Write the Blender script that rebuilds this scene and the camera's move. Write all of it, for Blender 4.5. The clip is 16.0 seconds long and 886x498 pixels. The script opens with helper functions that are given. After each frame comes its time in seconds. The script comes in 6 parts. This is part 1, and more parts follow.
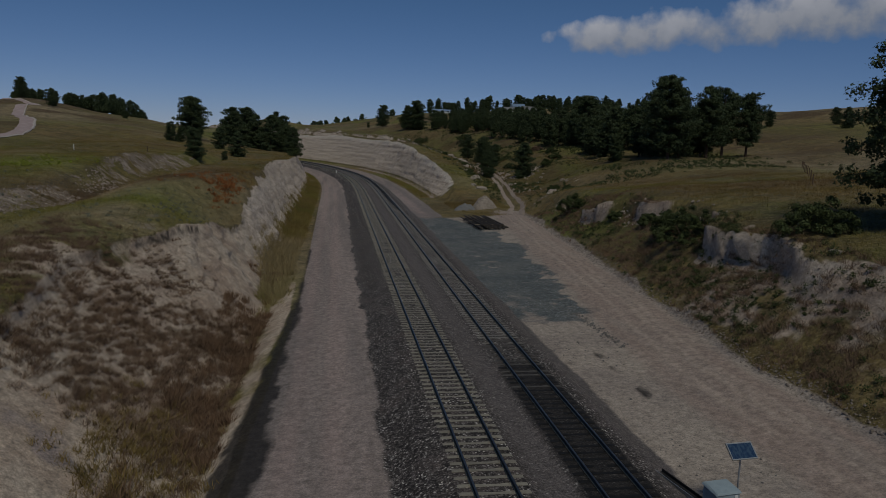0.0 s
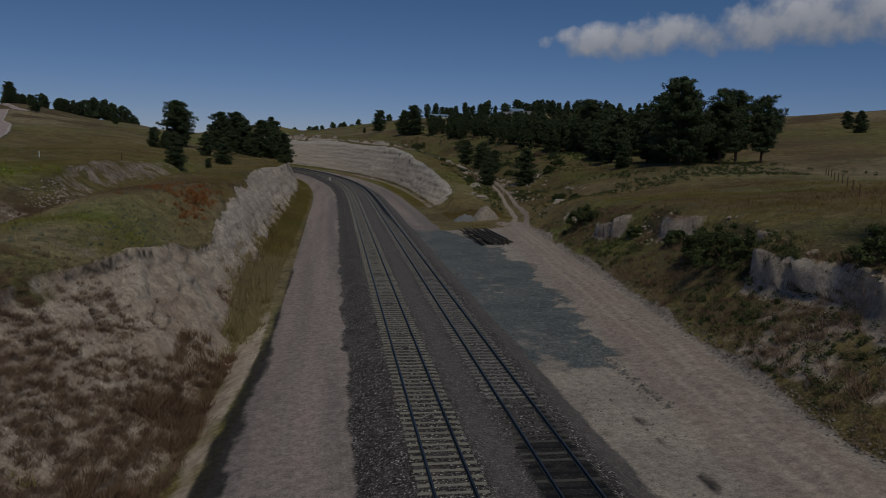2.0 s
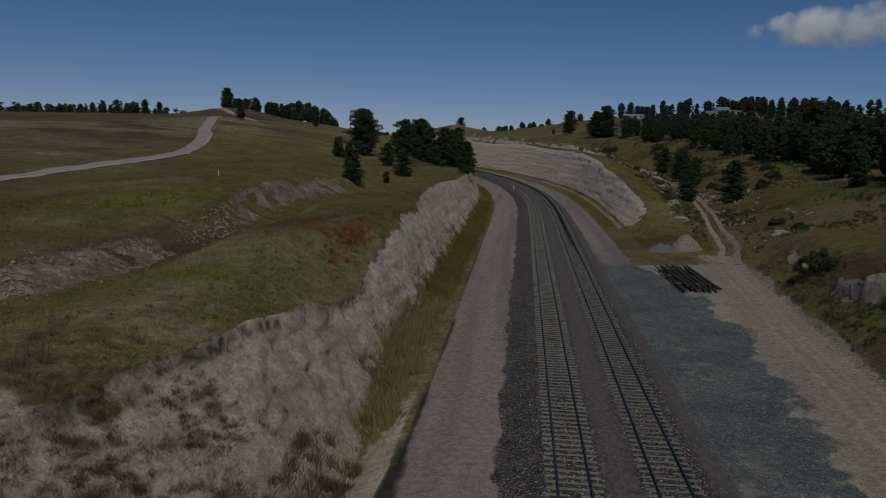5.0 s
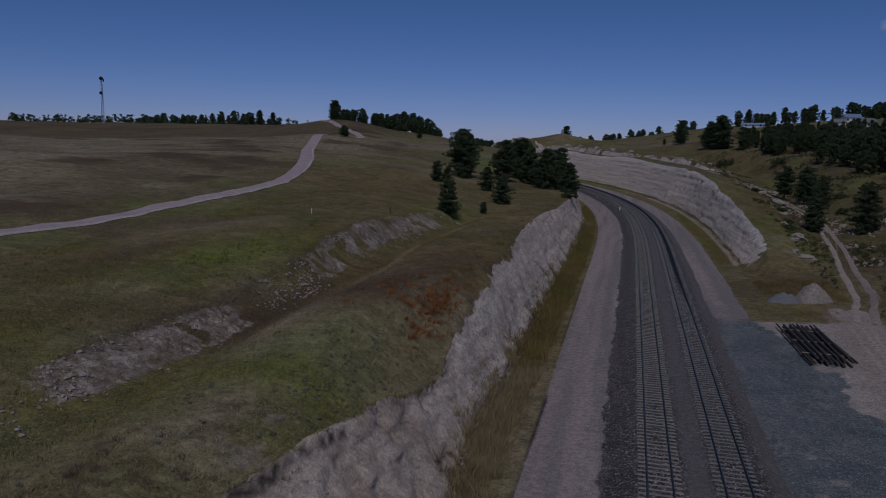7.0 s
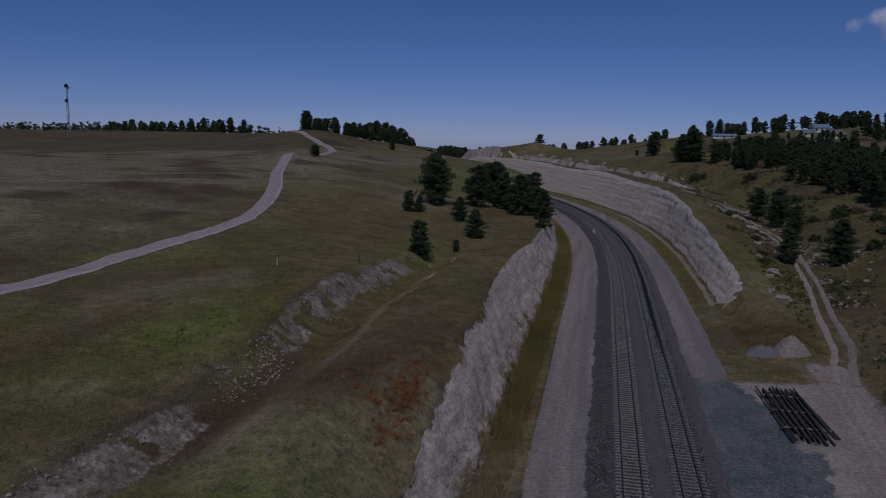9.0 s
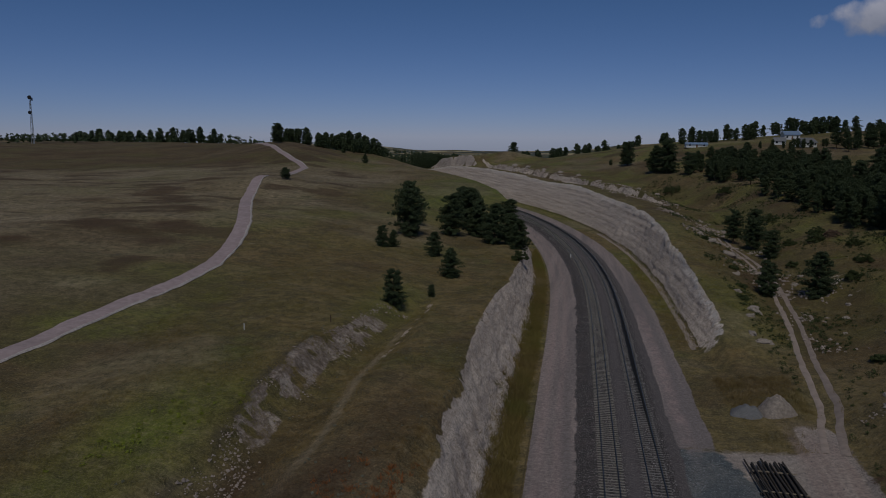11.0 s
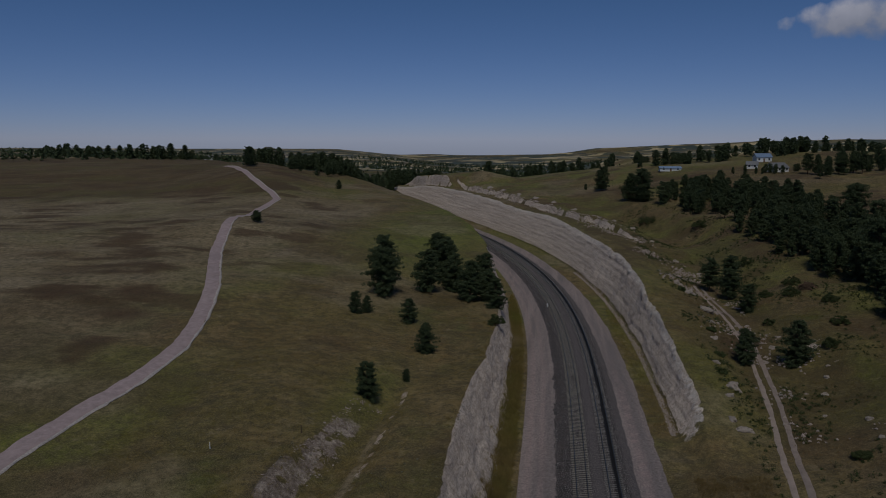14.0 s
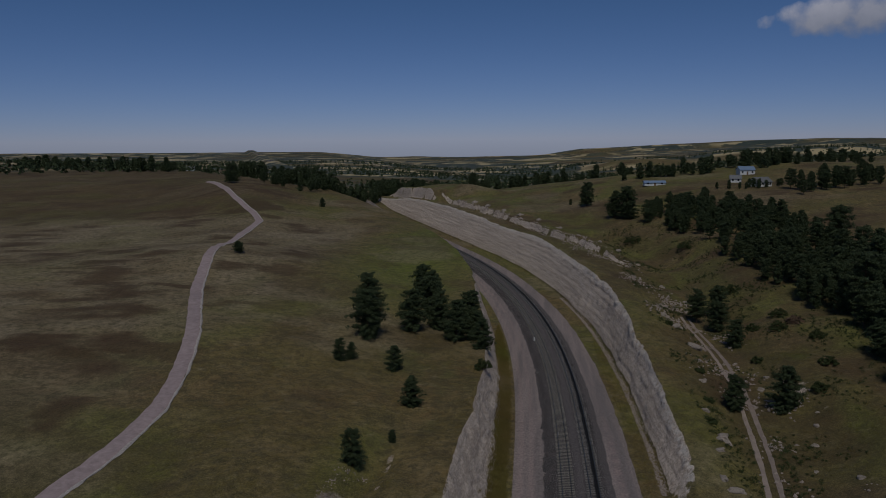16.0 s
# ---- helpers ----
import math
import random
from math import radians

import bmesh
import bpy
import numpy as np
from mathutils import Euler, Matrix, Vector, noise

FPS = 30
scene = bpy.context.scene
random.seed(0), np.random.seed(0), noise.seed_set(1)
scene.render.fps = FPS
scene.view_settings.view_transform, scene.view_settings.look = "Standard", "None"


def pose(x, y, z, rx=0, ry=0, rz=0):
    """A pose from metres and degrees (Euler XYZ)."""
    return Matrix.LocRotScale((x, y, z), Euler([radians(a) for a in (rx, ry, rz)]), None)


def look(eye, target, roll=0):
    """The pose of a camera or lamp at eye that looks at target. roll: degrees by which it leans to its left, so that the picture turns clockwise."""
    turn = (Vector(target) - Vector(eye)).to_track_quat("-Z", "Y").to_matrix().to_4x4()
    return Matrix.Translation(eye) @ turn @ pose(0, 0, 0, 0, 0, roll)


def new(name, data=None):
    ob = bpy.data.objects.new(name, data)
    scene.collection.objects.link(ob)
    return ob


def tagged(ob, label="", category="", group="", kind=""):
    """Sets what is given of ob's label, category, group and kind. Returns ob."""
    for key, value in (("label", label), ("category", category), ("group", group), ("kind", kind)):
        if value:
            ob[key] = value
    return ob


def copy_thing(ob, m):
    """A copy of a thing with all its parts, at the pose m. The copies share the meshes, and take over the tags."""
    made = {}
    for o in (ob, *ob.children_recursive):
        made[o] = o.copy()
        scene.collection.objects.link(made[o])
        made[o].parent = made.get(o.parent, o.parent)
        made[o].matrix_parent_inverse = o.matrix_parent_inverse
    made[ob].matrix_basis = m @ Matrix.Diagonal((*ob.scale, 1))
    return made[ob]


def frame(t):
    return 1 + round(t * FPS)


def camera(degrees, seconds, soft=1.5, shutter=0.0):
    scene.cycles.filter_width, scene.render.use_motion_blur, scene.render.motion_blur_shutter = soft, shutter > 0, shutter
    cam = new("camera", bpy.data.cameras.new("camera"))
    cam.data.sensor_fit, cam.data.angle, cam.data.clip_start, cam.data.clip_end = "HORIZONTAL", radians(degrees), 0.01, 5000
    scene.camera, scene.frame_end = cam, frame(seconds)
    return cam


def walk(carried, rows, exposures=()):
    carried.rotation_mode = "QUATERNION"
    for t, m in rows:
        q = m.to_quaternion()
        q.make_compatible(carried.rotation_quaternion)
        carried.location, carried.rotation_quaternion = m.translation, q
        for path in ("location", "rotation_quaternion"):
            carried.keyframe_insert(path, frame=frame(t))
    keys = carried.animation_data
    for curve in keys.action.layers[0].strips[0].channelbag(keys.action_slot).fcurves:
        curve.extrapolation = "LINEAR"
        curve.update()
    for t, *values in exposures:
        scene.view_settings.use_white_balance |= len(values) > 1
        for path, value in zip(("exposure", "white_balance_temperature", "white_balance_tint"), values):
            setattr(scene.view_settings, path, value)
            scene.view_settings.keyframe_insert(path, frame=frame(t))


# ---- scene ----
cam = camera(62.5, 16.0, 0.9)
cam.name = "camera"
PATH = [
    (0, (-5.686, 18.396, 12.01), (-5.394, 20.353, 11.715), 1.9),
    (0.5, (-5.532, 20.111, 11.982), (-5.239, 22.068, 11.693), 1.9),
    (1, (-5.196, 22.445, 12.13), (-4.902, 24.402, 11.842), 1.8),
    (1.5, (-4.786, 25.052, 12.149), (-4.491, 27.009, 11.864), 1.8),
    (2, (-4.407, 27.88, 12.171), (-4.109, 29.838, 11.89), 1.8),
    (2.5, (-4.029, 30.564, 12.256), (-3.73, 32.521, 11.974), 1.8),
    (3, (-3.649, 33.022, 12.298), (-3.404, 34.987, 12.014), 1.8),
    (3.5, (-3.456, 35.279, 12.269), (-3.316, 37.253, 11.981), 1.8),
    (4, (-3.157, 37.132, 12.573), (-3.145, 39.11, 12.279), 1.8),
    (4.5, (-3.035, 38.951, 13.782), (-3.135, 40.925, 13.481), 1.8),
    (5, (-2.971, 40.484, 15.346), (-3.179, 42.45, 15.04), 1.8),
    (5.2, (-3.086, 41.275, 15.821), (-3.339, 43.235, 15.515), 1.8),
    (7.3, (-2.781, 47.147, 20.828), (-3.274, 49.061, 20.523), 1.4),
    (7.5, (-2.871, 47.581, 21.311), (-3.35, 49.499, 21.006), 1.3),
    (8, (-3.056, 48.579, 23.055), (-3.513, 50.502, 22.749), 1.2),
    (8.5, (-3.264, 49.678, 24.919), (-3.703, 51.606, 24.614), 1.2),
    (9, (-3.453, 50.761, 26.664), (-3.874, 52.692, 26.362), 1.2),
    (9.2, (-3.866, 51.017, 26.859), (-4.275, 52.952, 26.56), 1.6),
    (11.3, (-4.432, 56.122, 35.639), (-4.781, 58.068, 35.336), 0.4),
    (11.5, (-4.332, 56.276, 36.602), (-4.677, 58.223, 36.3), 0.5),
    (12, (-4.636, 57.373, 38.637), (-4.969, 59.322, 38.336), 0.5),
    (12.5, (-4.711, 58.224, 40.853), (-5.034, 60.175, 40.553), 0.4),
    (13, (-4.941, 59.288, 43.012), (-5.252, 61.241, 42.713), 0.4),
    (13.5, (-5.0, 60.113, 45.291), (-5.302, 62.067, 44.992), 0.2),
    (14, (-5.129, 61.074, 47.484), (-5.42, 63.03, 47.187), 0.1),
    (14.5, (-5.227, 62.119, 49.804), (-5.506, 64.077, 49.507), -0.0),
    (15, (-5.329, 63.093, 52.268), (-5.596, 65.053, 51.971), -0.1),
    (15.5, (-5.463, 63.993, 54.527), (-5.722, 65.954, 54.23), -0.3),
    (16, (-5.606, 65.018, 56.633), (-5.857, 66.98, 56.337), -0.4),
]
walk(cam, [(t, look(e, g, r)) for t, e, g, r in PATH], [(0.0, -1.08, 6500, 3), (5.2, -1.12, 6500, 3), (7.3, -1.25, 5500, 18), (9.2, -1.25, 5500, 18), (11.3, -1.25, 6150, 9), (16.0, -1.29, 6150, 9)])

# ---- the lie of the land ----
def railway_line():
    """Centre line of the first track: straight, an easing curve to the left, an arc, then straight again."""
    pts, x, y, turn = [(0.0, -400.0, 0.0)], 0.0, -400.0, 0.0
    for n in range(3000):
        far = n * 2.0 - 400
        bend = 0 if far < 165 or turn > 0.40 else min(1.0, (far - 165) / 80) / 560
        turn += bend * 2.0
        x, y = x - math.sin(turn) * 2.0, y + math.cos(turn) * 2.0
        pts.append((x, y, turn))
    return np.array(pts)


LINE = railway_line()


def line_x(y):
    return np.interp(y, LINE[:, 1], LINE[:, 0])


def line_turn(y):
    return np.interp(y, LINE[:, 1], LINE[:, 2])


def value_noise(x, y, seed=0):
    """Smooth noise from -1 to 1 with a period of about one unit."""
    xi, yi = np.floor(x).astype(np.int64), np.floor(y).astype(np.int64)
    fx, fy = x - xi, y - yi
    fx, fy = fx * fx * (3 - 2 * fx), fy * fy * (3 - 2 * fy)

    def corner(a, b):
        h = (a * 374761393 + b * 668265263 + seed * 974711) & 0x7FFFFFFF
        h = ((h ^ (h >> 13)) * 1274126177) & 0x7FFFFFFF
        return ((h ^ (h >> 16)) & 0xFFFF) / 32767.5 - 1
    a, b, c, d = corner(xi, yi), corner(xi + 1, yi), corner(xi, yi + 1), corner(xi + 1, yi + 1)
    return (a * (1 - fx) + b * fx) * (1 - fy) + (c * (1 - fx) + d * fx) * fy


def fractal(x, y, size, seed=0, octaves=4, keep=0.5):
    total, weight, power = 0.0, 0.0, 1.0
    for n in range(octaves):
        total = total + power * value_noise(x / size * 2**n + 17.3 * n, y / size * 2**n - 9.1 * n, seed + n)
        weight, power = weight + power, power * keep
    return total / weight * 1.6


def ease(value, low, high):
    t = np.clip((value - low) / (high - low), 0, 1)
    return t * t * (3 - 2 * t)


def spot(x, y, cx, cy, rx, ry, turn=0.0):
    c, s = math.cos(turn), math.sin(turn)
    a, b = ((x - cx) * c + (y - cy) * s) / rx, (-(x - cx) * s + (y - cy) * c) / ry
    return np.exp(-(a * a + b * b))


# Cross sections of the hills before the railway was cut through them: height at places across, station by station.
SECTIONS = {
    -400: ((-600, 10), (-100, 6), (-24, 4), (22, 5), (100, 12), (600, 30)),
    30: ((-600, 16), (-300, 12), (-100, 9), (-40, 5), (-24, 4.2), (-19, 3), (18, 3), (22, 5.5), (45, 8.5), (100, 12), (300, 30), (600, 40)),
    75: ((-600, 18), (-300, 12), (-100, 10), (-45, 7), (-36, 6.5), (-33.6, 6.2), (-30.5, 4.7), (-27, 5.3), (-23, 5.6), (-19, 4.5), (20, 2.6), (22, 3.6), (24.2, 5.8), (27, 6.9), (45, 9), (80, 10.5), (220, 24), (600, 40)),
    100: ((-600, 18), (-300, 12.5), (-100, 11), (-44, 7.5), (-37, 7), (-34.4, 6.2), (-31.2, 4.7), (-26, 6.6), (-17.5, 7.2), (24, 2.0), (26.4, 5.2), (30, 6.9), (60, 9.5), (130, 13), (300, 35), (600, 42)),
    135: ((-600, 18), (-300, 13), (-100, 11.5), (-42, 8.3), (-36.6, 8.1), (-34.4, 5.6), (-31.5, 4.8), (-26, 7), (-17, 6.5), (24, 0), (28, 0.5), (32, 4.3), (60, 8.5), (130, 12), (300, 34), (600, 42)),
    165: ((-600, 18), (-300, 13), (-100, 12.5), (-60, 10.5), (-45, 8.8), (-34, 7.3), (-32.2, 5.6), (-30, 5.1), (-26, 6.8), (-17, 7), (16, 0), (30, 0.4), (36, 1.6), (41, 2.8), (46, 6), (60, 8.5), (130, 13), (300, 35), (600, 42)),
    183: ((-600, 18), (-300, 13), (-110, 13.2), (-65, 11.5), (-47, 9.2), (-34, 7.4), (-29.5, 5.9), (-17.5, 6.7), (15, 1.8), (19.5, 3.2), (26, 2.2), (31, 0.9), (36, 1.2), (41, 1.9), (46, 4.0), (53, 7), (70, 9.5), (130, 14), (300, 35.5), (600, 42)),
    200: ((-600, 18), (-300, 13), (-117, 14), (-70, 12.3), (-49, 9.5), (-34, 7.5), (-29, 6.5), (-18, 6.3), (16, 4), (20.5, 5), (27, 4.2), (33, 1.7), (37, 1.5), (43, 1.9), (47, 3.0), (54, 7), (75, 10), (130, 15), (300, 36), (600, 42)),
    235: ((-600, 18), (-300, 13.5), (-117, 15.2), (-70, 13), (-49, 10.5), (-30, 7.5), (-17, 6.5), (16, 7), (21, 7.3), (30, 6), (36.5, 3.6), (40, 3.2), (46, 3.4), (53, 7), (63, 9), (83, 12), (160, 19), (300, 37), (600, 42)),
    270: ((-600, 18), (-300, 14), (-117, 16), (-70, 13.5), (-45, 10), (-30, 7.5), (-20, 6.5), (13, 9.5), (21, 9.8), (30, 7.5), (37, 4.8), (43, 3.8), (50, 4.2), (63, 10), (90, 13), (160, 22), (300, 37), (600, 42)),
    310: ((-600, 18), (-300, 14), (-200, 14), (-115, 17.3), (-70, 13), (-45, 10), (-28, 9), (10, 10.8), (19, 11.2), (30, 8.5), (43, 4.5), (48, 5), (65, 13), (100, 15), (150, 23), (220, 33), (350, 38), (700, 42)),
    365: ((-600, 18), (-300, 14), (-200, 15), (-130, 18), (-80, 12), (-60, 11), (-45, 10.8), (-34, 10.6), (5, 11.3), (14, 11.4), (27, 8.5), (40, 4.5), (46, 6), (60, 14), (100, 17), (130, 22), (250, 33), (700, 42)),
    430: ((-600, 18), (-300, 13.5), (-200, 18), (-150, 21), (-110, 15), (-80, 12), (-68, 11.8), (-58, 11.6), (-20, 10.5), (-7, 10.5), (5, 10), (12, 9), (33, 15.5), (60, 19), (113, 26), (142, 28), (250, 35), (700, 42)),
    500: ((-700, 20), (-400, 16), (-260, 18), (-195, 29), (-165, 25), (-130, 17), (-105, 13), (-95, 12), (-88, 12), (-50, 12), (-30, 12), (-10, 16), (22, 20), (61, 29), (113, 31), (200, 35), (350, 40), (700, 42)),
    600: ((-800, 24), (-500, 22), (-300, 25), (-230, 30), (-150, 17), (-130, 9), (-90, 11), (-70, 11.5), (-53, 16), (-20, 20), (54, 30.5), (160, 38.5), (350, 41), (700, 40)),
    800: ((-1200, 28), (-700, 26), (-370, 26), (-250, 10), (-215, 0), (-170, 2), (0, 6), (100, 18), (300, 38), (700, 36)),
    1200: ((-1500, 26), (-900, 24), (-500, 8), (-377, -5), (-200, -10), (200, -12), (500, 15), (900, 25)),
    2500: ((-2000, -12), (0, -14), (2000, -8)),
    6000: ((-2000, -12), (0, -14), (2000, -8)),
}
STATIONS = np.array(sorted(SECTIONS), float)


LEDGE = ((30, 22.6), (50, 22.2), (57, 22.8), (61, 24.2), (66, 24.4), (71, 24.0), (73.5, 24.2), (76, 27.4), (84, 28.6), (88, 28.0), (92, 27.2), (98, 27.6), (104, 26.6), (110, 26.9), (113, 28.4), (118, 29.4), (121, 28.6), (128, 29.6), (135, 31.0))
SCARP = ((70, -33.8), (88, -34.2), (100, -33.9), (112, -34.8), (125, -36.4), (140, -37.2), (152, -35.4), (165, -34))


def along(table, y):
    table = np.array(table, float)
    return np.interp(y, table[:, 0], table[:, 1])


def natural(x, y):
    """The hills as they were, smoothly lofted from section to section along the line."""
    u = x - line_x(y)
    soft = np.interp(np.abs(u), (0, 45, 120), (0.4, 1.2, 8.0))
    table = []
    for station in STATIONS:
        across = np.array(SECTIONS[int(station)], float)
        shift = float(line_x(station))
        table.append(sum(k * np.interp(u + o * soft, across[:, 0] - shift, across[:, 1]) for o, k in ((-1, 0.25), (0, 0.5), (1, 0.25))))
    table = np.array(table)
    n = np.clip(np.searchsorted(STATIONS, y) - 1, 0, len(STATIONS) - 2)
    pick = lambda m: np.take_along_axis(table, np.clip(m, 0, len(STATIONS) - 1)[None], 0)[0]
    gap = STATIONS[n + 1] - STATIONS[n]
    t = np.clip((y - STATIONS[n]) / gap, 0, 1)
    z0, z1 = pick(n), pick(n + 1)
    before, after = STATIONS[np.clip(n - 1, 0, None)], STATIONS[np.clip(n + 2, None, len(STATIONS) - 1)]
    g0 = (z1 - pick(n - 1)) / (STATIONS[n + 1] - before) * gap
    g1 = (pick(n + 2) - z0) / (after - STATIONS[n]) * gap
    z = (2 * t**3 - 3 * t**2 + 1) * z0 + (t**3 - 2 * t**2 + t) * g0 + (3 * t**2 - 2 * t**3) * z1 + (t**3 - t**2) * g1
    off = np.abs(u)
    # the bank inside the curve, the bench over the outer face, the ragged scarp of the gully and a higher far cutting
    z = z + 2.7 * ease(-u, 8, 14) * ease(u, -80, -30) * ease(y, 300, 350) * ease(-y, -660, -580)
    z = z + 1.8 * ease(u, 20, 26) * ease(-u, -44, -34) * ease(y, 350, 400) * ease(-y, -680, -620)
    ragged = u + 1.6 * fractal(x, y, 14, 15, 3)
    z = z + 3.4 * ease(ragged, 43.5, 46) * ease(-u, -76, -52) * ease(y, 320, 370) * ease(-y, -620, -560)
    z = z + 9.0 * ease(ragged, 34, 38) * ease(-u, -100, -62) * ease(y, 572, 605) * ease(-y, -740, -690)
    # the scarp above the dry gully
    scarp = along(SCARP, y) - x + 0.9 * fractal(x, y, 13, 19, 2)
    z = z + 0.35 * (ease(scarp, -0.9, 0.3) - ease(scarp, -6, 6)) * ease(y, 78, 86) * ease(-y, -164, -150)
    z = z + 1.1 * fractal(x, y, 17, 13, 3) * ease(u, 40, 55) * ease(-u, -150, -110) * ease(y, 150, 210) * ease(-y, -520, -440)
    z = z + fractal(x, y, 9, 3) * 0.28 * ease(off, 14, 30) + fractal(x, y, 45, 5) * 0.9 * ease(off, 40, 120)
    # a shallow dip in the field beside the road
    z = z - 1.6 * ease(-x, 46, 62) * ease(x, -140, -95) * ease(y, 85, 115) * ease(-y, -225, -185)
    z = z + 3.2 * spot(x, y, -114, 302, 36, 24)
    # far mesas beyond the valley, higher towards the east
    far = np.hypot(x, y)
    mesa = -44 + 70 * ease(x, -500, 1700) + 22 * ease(fractal(x, y, 800, 8), -0.05, 0.25) * ease(x, -200, 300) + 3 * fractal(x, y, 240, 9)
    z = z + ease(far, 900, 2000) * (mesa + 14) * ease(x + 0.36 * y, 200, 700)
    return z


# the turf edge of the left bank: how far out it lies and how high, where the hill sags towards the line
BRINK_X = ((60, -20.6), (66, -20), (73, -19), (80, -18.3), (86, -17.8), (92, -17), (97, -16.3), (101, -16.2), (112, -16.3), (130, -16.6))
BRINK_Z = ((60, 4.6), (66, 4.7), (73, 4.6), (80, 4.5), (86, 4.0), (92, 3.1), (97, 2.9), (101, 4.1), (105, 4.9), (112, 5.2), (120, 5.7), (130, 6.4), (145, 9))
LEFT_TOE = ((-400, -11.5), (80, -11.5), (96, -12.9), (110, -12.6), (225, -12.6), (290, -12.4), (330, -11.3), (480, -11.3), (600, -13))
LEFT_PITCH = ((-400, 0.55), (62, 0.6), (70, 0.68), (76, 0.88), (83, 1.12), (93, 1.3), (101, 1.65), (112, 1.7), (130, 1.6), (150, 1.42), (182, 1.42), (200, 1.75), (225, 2.1), (290, 2.1), (330, 3.0), (480, 3.0), (560, 1.0), (600, 0.8))
RIGHT_TOE = ((-400, 17), (56, 17.2), (72, 19.2), (104, 22.4), (134, 25.5), (150, 26), (164, 20), (176, 16.2), (188, 16.4), (250, 17), (300, 18), (365, 18.5), (600, 18))
RIGHT_PITCH = ((-400, 0.7), (150, 0.75), (185, 0.8), (200, 1.3), (250, 1.8), (300, 1.6), (365, 1.45), (430, 1.45), (640, 1.4))


def ledge_edge(x, y):
    """How far a place lies behind the broken clay ledge above the yard, and how strong the ledge is there."""
    return x + 0.55 * fractal(x, y, 6, 17, 3) + 0.12 * fractal(x, y, 2.2, 18, 2) - along(LEDGE, y), np.interp(y, (42, 50, 58, 62, 130, 140), (0, 0.35, 0.45, 1, 1, 0)) * (1 - 0.8 * spot(x, y, 28, 86.5, 5, 2.5) - 0.7 * spot(x, y, 28, 112.5, 5, 2)) * np.clip(0.8 + 0.7 * fractal(x, y, 9, 57, 2), 0.2, 1)


def land(x, y):
    """Height of the ground, and how far a place lies on the cut faces, for arrays of places."""
    hill = natural(x, y)
    sag = along(BRINK_Z, y) + 0.62 * np.maximum(0, along(BRINK_X, y) - x) + 0.25 * fractal(x, y, 4, 24, 3) + 9 * ease(-y, -66, -58) + 9 * ease(x, -11, -6)
    hill = np.where(y < 145, np.minimum(hill, sag), hill)
    d = (x - line_x(y)) * np.cos(line_turn(y))
    wobble = fractal(y, d, 13, 21) * 0.45 + fractal(x, y, 2.2, 22, 3) * 0.07
    lt, lp = along(LEFT_TOE, y), along(LEFT_PITCH, y)
    rt, rp = along(RIGHT_TOE, y), along(RIGHT_PITCH, y)
    drop = ease(y, 85, 105)
    ditch = -2.5 + 1.1 * drop
    floor = np.interp(d, (-9.2, -4, -3.3, -2.1, 6.6, 7.8, 12), (-1.55, -1.05, -1.0, -0.36, -0.36, -0.9, -0.75))
    floor = np.where(d < -9.2, -1.55 + (ditch + 1.55) * ease(-d, 9.2, -lt + 0.2), floor)
    outer = np.where(y < 150, -0.05, -0.9 + 0.85 * ease(-y, -176, -150))
    floor = np.where(d > 12, -0.75 + (outer + 0.75) * ease(d, 12, np.maximum(rt, 12.5)), floor)
    floor = floor + 0.05 * fractal(x, y, 3, 31) * ease(np.abs(d - 2), 6, 9)
    rough_l = ease(y, 88, 108) * 0.45 + 0.4
    over_l = np.maximum(0, lt - d + wobble * rough_l)
    over_r = np.maximum(0, d - rt + wobble * (0.5 + 0.6 * ease(y, 180, 200)))
    # the eroded bank lies gently at its foot and steepens to its brink
    hollow = over_l * lp * (0.82 + 0.028 * over_l)
    slump = ease(-y, -98, -88)
    cut = floor + over_l * lp * (1 - slump) + hollow * slump + over_r * rp
    behind, strong = ledge_edge(x, y)
    cut = cut + 3.2 * strong * ease(behind, -0.75, 0.35) + 4 * strong * ease(behind, 0.2, 3)
    lip = 0.8 * ease(-y, -104, -92) * ease(-d, 10, 12) 
    cut = np.where(cut > hill - lip, cut + 4 * (cut - hill + lip), cut)
    fill = floor - 0.55 * (np.maximum(0, lt - d) + np.maximum(0, d - rt))
    z = np.maximum(np.minimum(hill, cut), fill)
    z = z + (hill - z) * ease(y, 640, 760) * ease(hill, 1, 6)
    face = ease(hill - cut, -0.25, 0.35) * ease(over_l + over_r, 0.1, 0.9)
    return z, face, d, hill


def land_z(x, y):
    return float(land(np.array([float(x)]), np.array([float(y)]))[0][0])

# ---- light ----
SUN_TURN, SUN_HIGH = radians(174), radians(54)
world = bpy.data.worlds.new("sky")
scene.world = world
world.use_nodes = True


